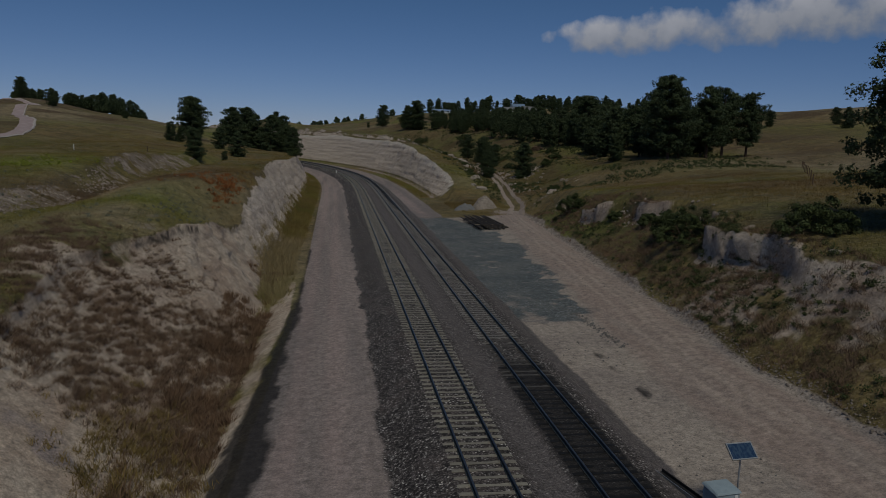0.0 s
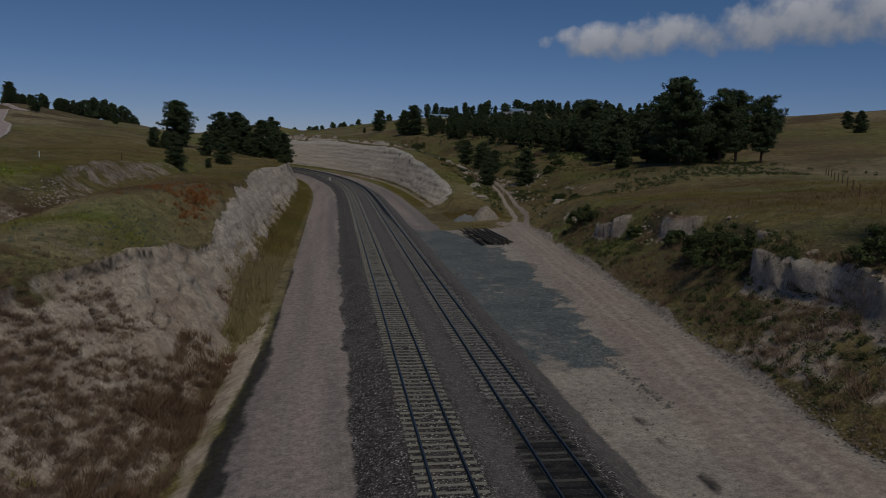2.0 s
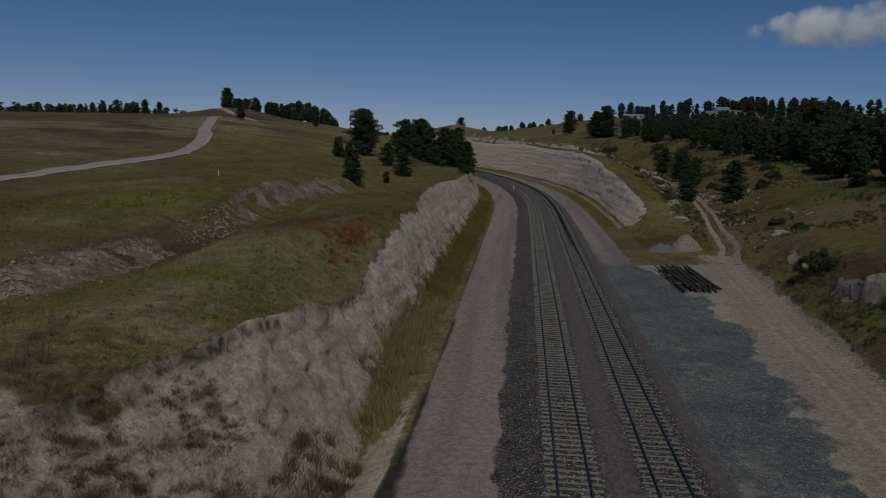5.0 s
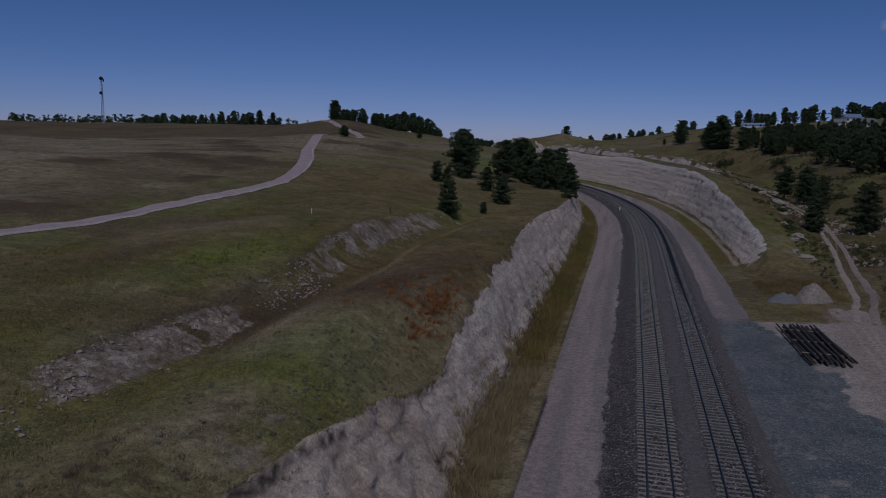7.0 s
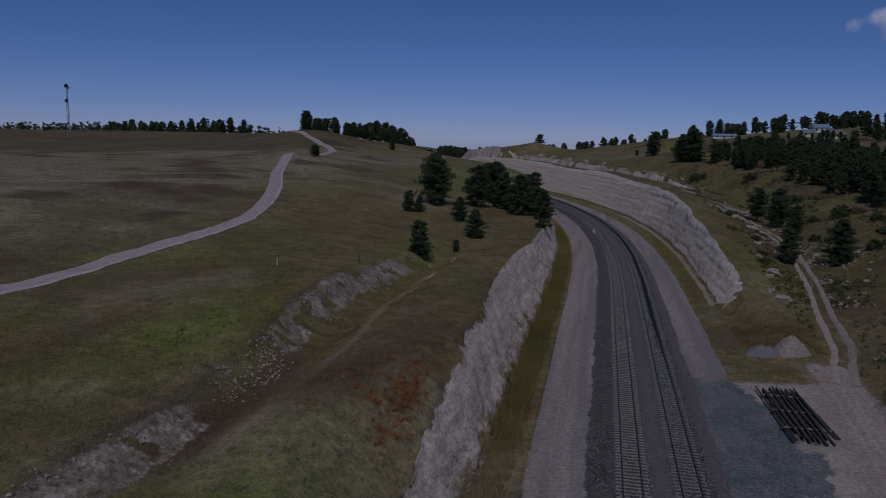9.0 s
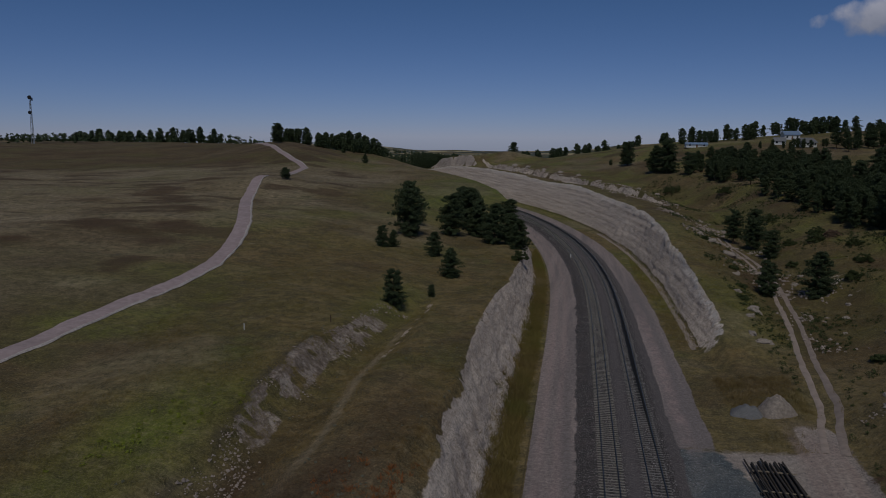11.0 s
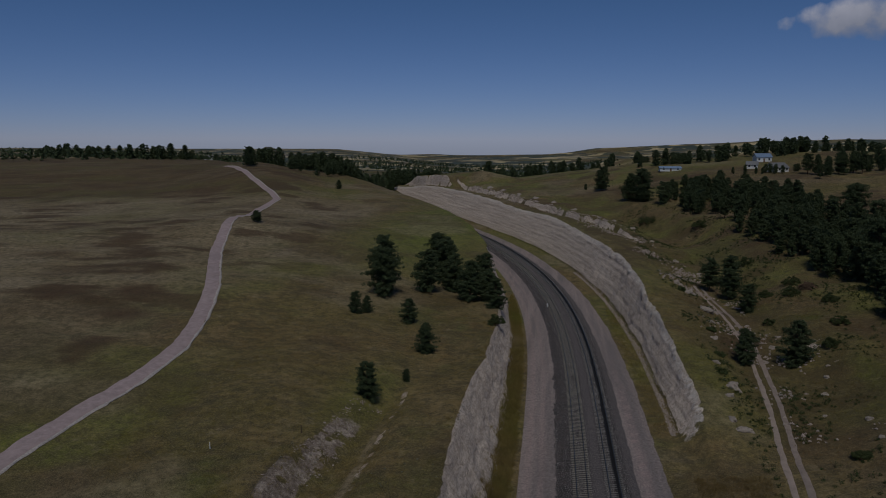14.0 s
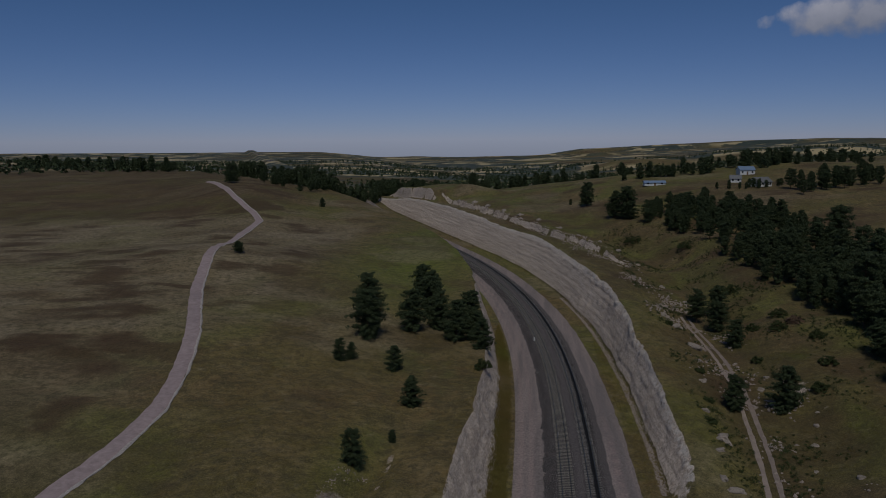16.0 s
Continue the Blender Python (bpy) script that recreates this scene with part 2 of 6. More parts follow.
def build_sky():
    nodes, links = world.node_tree.nodes, world.node_tree.links
    nodes.clear()
    out, back = nodes.new("ShaderNodeOutputWorld"), nodes.new("ShaderNodeBackground")
    sky = nodes.new("ShaderNodeTexSky")
    sky.sky_type, sky.sun_disc = "NISHITA", False
    sky.sun_elevation, sky.sun_rotation = SUN_HIGH, SUN_TURN
    sky.altitude, sky.air_density, sky.dust_density, sky.ozone_density = 1500, 0.75, 0.15, 3.5
    back.inputs["Strength"].default_value = 0.067
    # one fair-weather cloud low in the north-east, with its soft broken outline
    place = nodes.new("ShaderNodeTexCoord")
    noise_1, noise_2 = nodes.new("ShaderNodeTexNoise"), nodes.new("ShaderNodeTexNoise")
    noise_1.inputs["Scale"].default_value, noise_1.inputs["Detail"].default_value = 26, 9
    noise_2.inputs["Scale"].default_value, noise_2.inputs["Detail"].default_value = 9, 4
    links.new(place.outputs["Generated"], noise_1.inputs["Vector"])
    links.new(place.outputs["Generated"], noise_2.inputs["Vector"])
    split = nodes.new("ShaderNodeSeparateXYZ")
    links.new(place.outputs["Generated"], split.inputs[0])

    def calc(kind, a, b=None, c=None):
        node = nodes.new("ShaderNodeMath")
        node.operation = kind
        for n, v in enumerate((a, b, c)):
            if v is None:
                continue
            if isinstance(v, (int, float)):
                node.inputs[n].default_value = v
            else:
                links.new(v, node.inputs[n])
        return node.outputs[0]

    heading = calc("ARCTAN2", split.outputs["X"], split.outputs["Y"])
    high = calc("DIVIDE", calc("SUBTRACT", split.outputs["Z"], calc("ADD", calc("MULTIPLY", calc("SUBTRACT", heading, 0.29), 0.095), 0.133)),
                calc("ADD", 0.021, calc("MULTIPLY", calc("SUBTRACT", heading, 0.29), 0.036)))
    side = calc("DIVIDE", calc("SUBTRACT", heading, 0.60), 0.325)
    shape = calc("SUBTRACT", 1.0, calc("ADD", calc("MULTIPLY", high, high), calc("POWER", calc("ABSOLUTE", side), 8.0)))
    grain = calc("ADD", calc("MULTIPLY", calc("SUBTRACT", noise_1.outputs["Fac"], 0.5), 3.6), calc("MULTIPLY", calc("SUBTRACT", noise_2.outputs["Fac"], 0.5), 1.1))
    thick = nodes.new("ShaderNodeMapRange")
    thick.inputs["From Min"].default_value, thick.inputs["From Max"].default_value = 0.25, 1.25
    links.new(calc("ADD", calc("ADD", shape, 0.42), grain), thick.inputs["Value"])
    mix = nodes.new("ShaderNodeMix")
    mix.data_type = "RGBA"
    links.new(calc("MULTIPLY", thick.outputs[0], 0.85), mix.inputs["Factor"])
    tint = nodes.new("ShaderNodeMix")
    tint.data_type, tint.blend_type = "RGBA", "MULTIPLY"
    tint.inputs["Factor"].default_value = 1.0
    haze = nodes.new("ShaderNodeMix")
    haze.data_type = "RGBA"
    haze.inputs["A"].default_value, haze.inputs["B"].default_value = (1.0, 0.96, 1.30, 1), (0.84, 1.07, 1.29, 1)
    links.new(calc("MULTIPLY", split.outputs["Z"], 4.5), haze.inputs["Factor"])
    links.new(haze.outputs["Result"], tint.inputs["B"])
    links.new(sky.outputs[0], tint.inputs["A"])
    links.new(tint.outputs["Result"], mix.inputs["A"])
    body = nodes.new("ShaderNodeMix")
    body.data_type = "RGBA"
    links.new(calc("ADD", 0.45, calc("ADD", calc("MULTIPLY", high, 0.45), calc("SUBTRACT", noise_1.outputs["Fac"], 0.5))), body.inputs["Factor"])
    body.inputs["A"].default_value, body.inputs["B"].default_value = (5.0, 5.2, 6.2, 1), (12.0, 11.6, 12.8, 1)
    links.new(body.outputs["Result"], mix.inputs["B"])
    links.new(mix.outputs["Result"], back.inputs["Color"])
    links.new(back.outputs[0], out.inputs["Surface"])


build_sky()
sun = new("sun", bpy.data.lights.new("sun", "SUN"))
sun.data.energy, sun.data.angle, sun.data.color = 2.75, radians(14), (1.0, 0.945, 0.85)
TO_SUN = Vector((math.sin(SUN_TURN) * math.cos(SUN_HIGH), math.cos(SUN_TURN) * math.cos(SUN_HIGH), math.sin(SUN_HIGH)))
sun.matrix_world = look(TO_SUN * 400, (0, 0, 0))


# ---- materials ----
class Nodes:
    """Short words for building a node material."""

    def __init__(self, name, rough=0.9):
        self.mat = bpy.data.materials.new(name)
        self.mat.use_nodes = True
        self.tree = self.mat.node_tree
        self.nodes, self.links = self.tree.nodes, self.tree.links
        self.bsdf = self.nodes["Principled BSDF"]
        self.bsdf.inputs["Roughness"].default_value = rough
        self.bsdf.inputs["Specular IOR Level"].default_value = 0.2
        self.place = self.nodes.new("ShaderNodeTexCoord").outputs["Object"]

    def put(self, value, socket):
        if isinstance(value, (int, float)):
            socket.default_value = value
        elif isinstance(value, tuple):
            socket.default_value = (*value, 1) if len(value) == 3 else value
        else:
            self.links.new(value, socket)

    def noise(self, scale, detail=4, rough=0.6, stretch=None):
        node = self.nodes.new("ShaderNodeTexNoise")
        node.inputs["Scale"].default_value, node.inputs["Detail"].default_value, node.inputs["Roughness"].default_value = scale, detail, rough
        vector = self.place
        if stretch:
            move = self.nodes.new("ShaderNodeMapping")
            move.inputs["Scale"].default_value = stretch
            self.links.new(vector, move.inputs["Vector"])
            vector = move.outputs[0]
        self.links.new(vector, node.inputs["Vector"])
        return node.outputs["Fac"]

    def cells(self, scale, out="Color"):
        node = self.nodes.new("ShaderNodeTexVoronoi")
        node.inputs["Scale"].default_value = scale
        self.links.new(self.place, node.inputs["Vector"])
        return node.outputs[out]

    def grey(self, colour):
        node = self.nodes.new("ShaderNodeSeparateColor")
        self.links.new(colour, node.inputs[0])
        return node.outputs[0]

    def ramp(self, fac, low, high, a=0.0, b=1.0):
        node = self.nodes.new("ShaderNodeMapRange")
        self.put(fac, node.inputs["Value"])
        for key, value in (("From Min", low), ("From Max", high), ("To Min", a), ("To Max", b)):
            node.inputs[key].default_value = value
        return node.outputs[0]

    def math(self, kind, a, b):
        node = self.nodes.new("ShaderNodeMath")
        node.operation = kind
        self.put(a, node.inputs[0])
        self.put(b, node.inputs[1])
        return node.outputs[0]

    def mix(self, fac, a, b, blend="MIX"):
        node = self.nodes.new("ShaderNodeMix")
        node.data_type, node.blend_type = "RGBA", blend
        self.put(fac, node.inputs["Factor"])
        self.put(a, node.inputs["A"])
        self.put(b, node.inputs["B"])
        return node.outputs["Result"]

    def mask(self, name):
        node = self.nodes.new("ShaderNodeAttribute")
        node.attribute_name = name
        return node.outputs["Fac"]

    def chance(self):
        return self.nodes.new("ShaderNodeObjectInfo").outputs["Random"]

    def island(self):
        return self.nodes.new("ShaderNodeNewGeometry").outputs["Random Per Island"]

    def done(self, colour, bump=None, strength=0.5, distance=0.05):
        self.put(colour, self.bsdf.inputs["Base Color"])
        if bump is not None:
            node = self.nodes.new("ShaderNodeBump")
            node.inputs["Strength"].default_value, node.inputs["Distance"].default_value = strength, distance
            self.put(bump, node.inputs["Height"])
            self.links.new(node.outputs[0], self.bsdf.inputs["Normal"])
        return self.mat


def prairie(m):
    """Patches of straw, ochre, olive and dull brown grass, as the whole prairie shows them."""
    broad, mid = m.noise(0.018, 5), m.noise(0.11, 6, 0.65)
    streak = m.noise(0.25, 5, 0.6, (0.6, 1.0, 1.0))
    grass = m.mix(m.ramp(broad, 0.40, 0.60), (0.195, 0.132, 0.050), (0.132, 0.102, 0.030))
    grass = m.mix(m.ramp(mid, 0.48, 0.64, 0.0, 0.85), grass, (0.245, 0.175, 0.074))
    grass = m.mix(m.ramp(m.noise(0.032, 6, 0.65), 0.52, 0.64, 0.0, 0.7), grass, (0.165, 0.098, 0.040))
    grass = m.mix(m.ramp(m.noise(0.045, 5, 0.6), 0.55, 0.67, 0.0, 0.8), grass, (0.095, 0.104, 0.024))
    return m.mix(m.ramp(streak, 0.54, 0.68, 0.0, 0.9), grass, (0.088, 0.062, 0.028))


def patches(m, grass):
    """Lush, bleached and brown patches where they lie."""
    grass = m.mix(m.mask("lush"), grass, (0.142, 0.170, 0.020))
    grass = m.mix(m.mask("pale"), grass, (0.300, 0.236, 0.150))
    return m.mix(m.mask("brown"), grass, (0.098, 0.058, 0.030))


def blade_material(name, tone, strength):
    m = Nodes(name, 0.85)
    colour = patches(m, m.mix(strength, prairie(m), tone))
    colour = m.mix(m.ramp(m.island(), 0, 1, 0.0, 0.5), colour, m.mix(1.0, colour, (1.6, 1.5, 1.3), "MULTIPLY"))
    return m.done(colour)


def ground_material():
    m = Nodes("prairie_ground", 0.95)
    mid, fine, tiny = m.noise(0.11, 6, 0.65), m.noise(0.7, 6, 0.7), m.noise(5.0, 5, 0.75)
    # prairie grass: straw, olive and green patches with darker tussocks
    grass = prairie(m)
    grass = patches(m, grass)
    clump = m.noise(0.32, 6, 0.72)
    grass = m.mix(m.ramp(clump, 0.36, 0.50, 0.6, 0.0), grass, (0.050, 0.046, 0.020))
    grass = m.mix(m.ramp(clump, 0.56, 0.70, 0.0, 0.6), grass, (0.28, 0.225, 0.13))
    grass = m.mix(m.ramp(fine, 0.38, 0.60, 0.65, 0.0), grass, (0.035, 0.032, 0.016))
    grass = m.mix(m.ramp(tiny, 0.45, 0.72, 0.0, 0.65), grass, (0.31, 0.25, 0.14))
    grass = m.mix(m.math("MULTIPLY", m.mask("brown"), 0.6), grass, (0.072, 0.044, 0.025))
    grass = m.mix(m.math("MULTIPLY", m.mask("lush"), 0.15), grass, (0.120, 0.150, 0.018))
    # pale siltstone of the cut faces, in soft level bands
    band = m.math("ADD", m.math("MULTIPLY", m.noise(0.30, 4, 0.6, (0.08, 0.08, 3.5)), 0.6), m.math("MULTIPLY", m.noise(0.9, 4, 0.65, (0.07, 0.07, 3.5)), 0.4))
    rock = m.mix(m.ramp(band, 0.38, 0.60), (0.63, 0.525, 0.43), (0.455, 0.37, 0.30))
    rock = m.mix(m.ramp(m.noise(0.9, 7, 0.7), 0.52, 0.72, 0.0, 0.85), rock, (0.33, 0.255, 0.195))
    rock = m.mix(m.ramp(m.noise(2.2, 6, 0.75), 0.57, 0.70, 0.0, 0.7), rock, (0.19, 0.15, 0.115))
    crack = m.noise(0.8, 6, 0.7, (0.8, 0.8, 1.7))
    rock = m.mix(m.ramp(m.math("ABSOLUTE", m.math("SUBTRACT", crack, 0.5), 0.0), 0.0, 0.022, 0.75, 0.0), rock, (0.12, 0.095, 0.075))
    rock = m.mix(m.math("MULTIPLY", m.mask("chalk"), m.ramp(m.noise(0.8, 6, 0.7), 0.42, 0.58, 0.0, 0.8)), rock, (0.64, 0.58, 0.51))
    # pink sandy soil
    sand = m.mix(m.ramp(m.noise(0.25, 6, 0.65), 0.38, 0.62), (0.51, 0.42, 0.335), (0.37, 0.28, 0.215))
    sand = m.mix(m.ramp(tiny, 0.5, 0.75), sand, (0.25, 0.20, 0.16))
    sand = m.mix(m.ramp(fine, 0.55, 0.72, 0.0, 0.6), sand, (0.22, 0.185, 0.145))
    # gravels: single stones of many tones
    stone = m.grey(m.cells(11.5))
    pebble = m.grey(m.cells(16.0))
    road = m.mix(m.ramp(m.noise(0.35, 5, 0.6, (1.0, 0.06, 1.0)), 0.40, 0.60), (0.365, 0.290, 0.262), (0.240, 0.200, 0.186))
    road = m.mix(m.ramp(pebble, 0.0, 1.0, 0.0, 0.55), road, (0.13, 0.115, 0.105))
    ballast = m.mix(m.ramp(stone, 0.15, 0.95), (0.038, 0.033, 0.032), (0.225, 0.198, 0.190))
    ballast = m.mix(m.ramp(stone, 0.88, 0.95), ballast, (0.55, 0.51, 0.48))
    ballast = m.mix(m.ramp(m.cells(11.5, "Distance"), 0.35, 0.65, 0.0, 0.8), ballast, (0.018, 0.016, 0.016))
    ballast = m.mix(m.ramp(m.noise(0.5, 4), 0.48, 0.7, 0.0, 0.5), ballast, (0.130, 0.104, 0.098))
    ballast = m.mix(m.math("MULTIPLY", m.mask("fines"), m.ramp(fine, 0.25, 0.6, 0.5, 0.95)), ballast, m.mix(m.ramp(pebble, 0, 1, 0, 0.5), (0.150, 0.130, 0.127), (0.075, 0.066, 0.065)))
    slate = m.mix(m.ramp(m.noise(0.22, 6, 0.7), 0.42, 0.60), (0.105, 0.114, 0.117), (0.165, 0.163, 0.158))
    slate = m.mix(m.ramp(m.noise(0.45, 6, 0.72, (1.0, 0.45, 1.0)), 0.53, 0.64, 0.0, 0.7), slate, (0.225, 0.208, 0.195))
    slate = m.mix(m.ramp(stone, 0.2, 0.9, 0.0, 0.7), slate, (0.050, 0.064, 0.070))
    slate = m.mix(m.ramp(stone, 0.86, 0.95, 0.0, 0.8), slate, (0.26, 0.275, 0.28))
    yard = m.mix(m.ramp(m.noise(0.16, 6, 0.65), 0.40, 0.62), (0.40, 0.335, 0.280), (0.30, 0.250, 0.218))
    yard = m.mix(m.ramp(m.noise(0.5, 6, 0.75), 0.58, 0.70, 0.0, 0.6), yard, (0.15, 0.125, 0.11))
    yard = m.mix(m.ramp(pebble, 0.55, 1.0, 0.0, 0.6), yard, (0.14, 0.12, 0.105))
    colour = grass
    scree = m.mix(m.ramp(m.noise(1.3, 7, 0.75), 0.40, 0.60), (0.13, 0.097, 0.070), (0.27, 0.215, 0.17))
    scree = m.mix(m.ramp(m.noise(0.55, 7, 0.75), 0.50, 0.62, 0.0, 0.9), scree, (0.43, 0.36, 0.295))
    for key, what in (("scree", scree), ("rock", rock), ("sand", sand), ("yard", yard), ("road", road), ("slate", slate), ("grit", road), ("ballast", ballast)):
        edge = m.math("ADD", m.mask(key), m.math("MULTIPLY", m.math("SUBTRACT", fine, 0.5), 0.7))
        colour = m.mix(m.ramp(edge, 0.40, 0.62), colour, what)
    colour = m.mix(m.math("MULTIPLY", m.mask("lane"), m.ramp(m.noise(0.6, 5, 0.65, (1.0, 0.12, 1.0)), 0.35, 0.6, 0.35, 0.85)), colour, m.mix(m.ramp(pebble, 0.3, 1, 0, 0.5), (0.325, 0.245, 0.205), (0.20, 0.155, 0.135)))
    colour = m.mix(m.ramp(m.math("MULTIPLY", m.mask("rut"), m.ramp(fine, 0.2, 0.5, 0.4, 1.0)), 0.0, 1.0, 0.0, 0.45), colour, (0.46, 0.37, 0.30))
    colour = m.mix(m.math("MULTIPLY", m.mask("pink"), 0.85), colour, m.mix(m.ramp(pebble, 0, 1, 0, 0.5), (0.385, 0.285, 0.258), (0.22, 0.17, 0.155)))
    # far woods: some distance haze is put into this grey blue-green
    woods = m.mix(m.ramp(m.noise(0.05, 4, 0.7), 0.35, 0.6), (0.038, 0.052, 0.044), (0.072, 0.088, 0.070))
    # far fields: tan, with their sunlight put into the paler colour
    woods = m.mix(m.ramp(m.noise(0.006, 3), 0.53, 0.56), woods, (0.46, 0.37, 0.21))
    colour = m.mix(m.mask("forest"), colour, woods)
    # darker strip along the lips of bank and scarp
    colour = m.mix(m.mask("lip_dark"), colour, (0.060, 0.048, 0.038))
    # oil and wet stains, plus the outer rail's shadow put into the colour
    edge = m.math("ADD", m.mask("stain_and_shade"), m.math("MULTIPLY", m.math("SUBTRACT", fine, 0.5), 0.5))
    colour = m.mix(m.ramp(edge, 0.35, 0.65, 0.0, 0.9), colour, (0.024, 0.022, 0.022))
    micro = m.noise(8.5, 4, 0.85)
    grainy = m.math("ADD", 0.5, m.math("MULTIPLY", m.math("ADD", m.mask("ballast"), m.mask("slate")), 0.5))
    grainy = m.math("SUBTRACT", grainy, m.math("MULTIPLY", m.math("ADD", m.math("ADD", m.mask("rock"), m.mask("road")), m.mask("yard")), 0.25))
    colour = m.mix(grainy, colour, m.mix(1.0, colour, m.mix(m.ramp(micro, 0.36, 0.64), (0.45, 0.45, 0.45), (1.58, 1.56, 1.50)), "MULTIPLY"))
    rough = m.noise(2.4, 4, 0.75)
    colour = m.mix(1.0, colour, m.mix(m.ramp(rough, 0.36, 0.64), (0.76, 0.76, 0.76), (1.24, 1.24, 1.24)), "MULTIPLY")
    high = m.math("ADD", m.math("MULTIPLY", tiny, 0.5), m.math("ADD", fine, m.math("MULTIPLY", m.noise(1.6, 6, 0.7), 0.8)))
    return m.done(colour, high, 0.6, 0.16)


def plain(name, colour, rough=0.8, scale=6.0, vary=0.25, metal=0.0, bump=0.2, islands=False):
    m = Nodes(name, rough)
    m.bsdf.inputs["Metallic"].default_value = metal
    dark = tuple(c * (1 - vary) for c in colour)
    light = tuple(min(1, c * (1 + vary)) for c in colour)
    grain = m.noise(scale, 6, 0.7)
    mixed = m.mix(m.ramp(grain, 0.3, 0.7), dark, light)
    mixed = m.mix(m.ramp(m.noise(scale * 0.15, 3), 0.45, 0.7, 0, 0.4), mixed, tuple(c * 0.7 for c in colour))
    chance = m.island() if islands else m.chance()
    mixed = m.mix(m.ramp(chance, 0, 1, 0.0, 0.55), mixed, m.mix(1.0, mixed, tuple([0.62] * 3), "MULTIPLY"))
    return m.done(mixed, grain, bump, 0.02)


GROUND = ground_material()
NEEDLES = plain("pine_needles", (0.058, 0.078, 0.034), 0.75, 1.5, 0.45, islands=True)
LEAVES = plain("shrub_leaves", (0.062, 0.078, 0.026), 0.75, 2.0, 0.4, islands=True)
BARK = plain("pine_bark", (0.10, 0.065, 0.045), 0.9, 5.0, 0.4)
STEEL = plain("rail_steel", (0.070, 0.080, 0.080), 0.6, 3.0, 0.3, 0.15)
OILY = plain("oil_black_tie", (0.017, 0.016, 0.016), 0.75, 4.0, 0.35)
GRIMY = plain("grimy_tie", (0.10, 0.092, 0.085), 0.85, 4.0, 0.4)
SHINE = plain("rail_head", (0.20, 0.195, 0.19), 0.38, 2.0, 0.2, 0.9)
CONCRETE = plain("tie_concrete", (0.275, 0.25, 0.205), 0.9, 4.0, 0.25)
DARK_TIE = plain("stained_tie", (0.225, 0.208, 0.188), 0.9, 4.0, 0.3)
GRASS = blade_material("grass_blades", (0.19, 0.155, 0.06), 0.25)
SCRUB = plain("dry_scrub", (0.195, 0.128, 0.084), 0.9, 0.8, 0.5, islands=True)
SAGE = plain("sage_leaves", (0.20, 0.20, 0.145), 0.9, 0.8, 0.35, islands=True)
POLE = plain("creosoted_timber", (0.072, 0.060, 0.050), 0.7, 3.0, 0.5)
TRACK_SOIL = plain("track_soil", (0.36, 0.285, 0.235), 0.95, 0.8, 0.22, bump=0.5)


def mesh_of(name, verts, faces, material, smooth=False):
    """A mesh from arrays of corners and of faces with equal numbers of sides."""
    data = bpy.data.meshes.new(name)
    verts, faces = np.asarray(verts, np.float32), np.asarray(faces, np.int32)
    sides = faces.shape[1]
    data.vertices.add(len(verts))
    data.vertices.foreach_set("co", verts.ravel())
    data.loops.add(faces.size)
    data.loops.foreach_set("vertex_index", faces.ravel())
    data.polygons.add(len(faces))
    data.polygons.foreach_set("loop_start", np.arange(0, faces.size, sides, dtype=np.int32))
    data.polygons.foreach_set("use_smooth", np.full(len(faces), smooth))
    data.materials.append(material)
    data.update(calc_edges=True)
    return data


def part(name, bm, material, parent, label="", smooth=False):
    data = bpy.data.meshes.new(name)
    bm.to_mesh(data)
    bm.free()
    data.materials.append(material)
    if smooth:
        data.polygons.foreach_set("use_smooth", np.full(len(data.polygons), True))
    ob = new(name, data)
    ob.parent = parent
    return tagged(ob, label)


def box(bm, size, at=(0, 0, 0), turn=(0, 0, 0), taper=1.0):
    m = pose(*at, *turn)
    sx, sy, sz = (s / 2 for s in size)
    vs = []
    for z, k in ((-sz, 1.0), (sz, taper)):
        for x, y in ((-sx, -sy), (sx, -sy), (sx, sy), (-sx, sy)):
            vs.append(bm.verts.new(m @ Vector((x * k, y * k, z))))
    for f in ((3, 2, 1, 0), (4, 5, 6, 7), (0, 1, 5, 4), (1, 2, 6, 5), (2, 3, 7, 6), (3, 0, 4, 7)):
        bm.faces.new([vs[n] for n in f])
    return vs


def tube(bm, a, b, r0, r1, sides=8):
    a, b = Vector(a), Vector(b)
    turn = (b - a).to_track_quat("Z", "Y").to_matrix()
    rings = []
    for p, r in ((a, r0), (b, r1)):
        rings.append([bm.verts.new(p + turn @ Vector((r * math.cos(2 * math.pi * n / sides), r * math.sin(2 * math.pi * n / sides), 0))) for n in range(sides)])
    for n in range(sides):
        bm.faces.new((rings[0][n], rings[0][(n + 1) % sides], rings[1][(n + 1) % sides], rings[1][n]))
    bm.faces.new(rings[0][::-1])
    bm.faces.new(rings[1])



# ---- ground ----
def steps(fine_from, fine_to, step, low, high, growth):
    out = list(np.arange(fine_from, fine_to + step / 2, step))
    gap = step
    while out[-1] < high:
        gap *= growth
        out.append(out[-1] + gap)
    gap = step
    while out[0] > low:
        gap *= growth
        out.insert(0, out[0] - gap)
    return np.array(out)


def widths():
    """Distances across the line, closest together on the cut faces."""
    out = list(np.concatenate([np.arange(-38, -24, 0.4), np.arange(-24, -10.9, 0.18), np.arange(-10.9, 14, 0.38), np.arange(14, 32, 0.26), np.arange(32, 48, 0.4)]))
    gap = 0.4
    while out[-1] < 3300:
        gap *= 1.06
        out.append(out[-1] + gap)
        out.insert(0, out[0] - gap)
    return np.array(out)


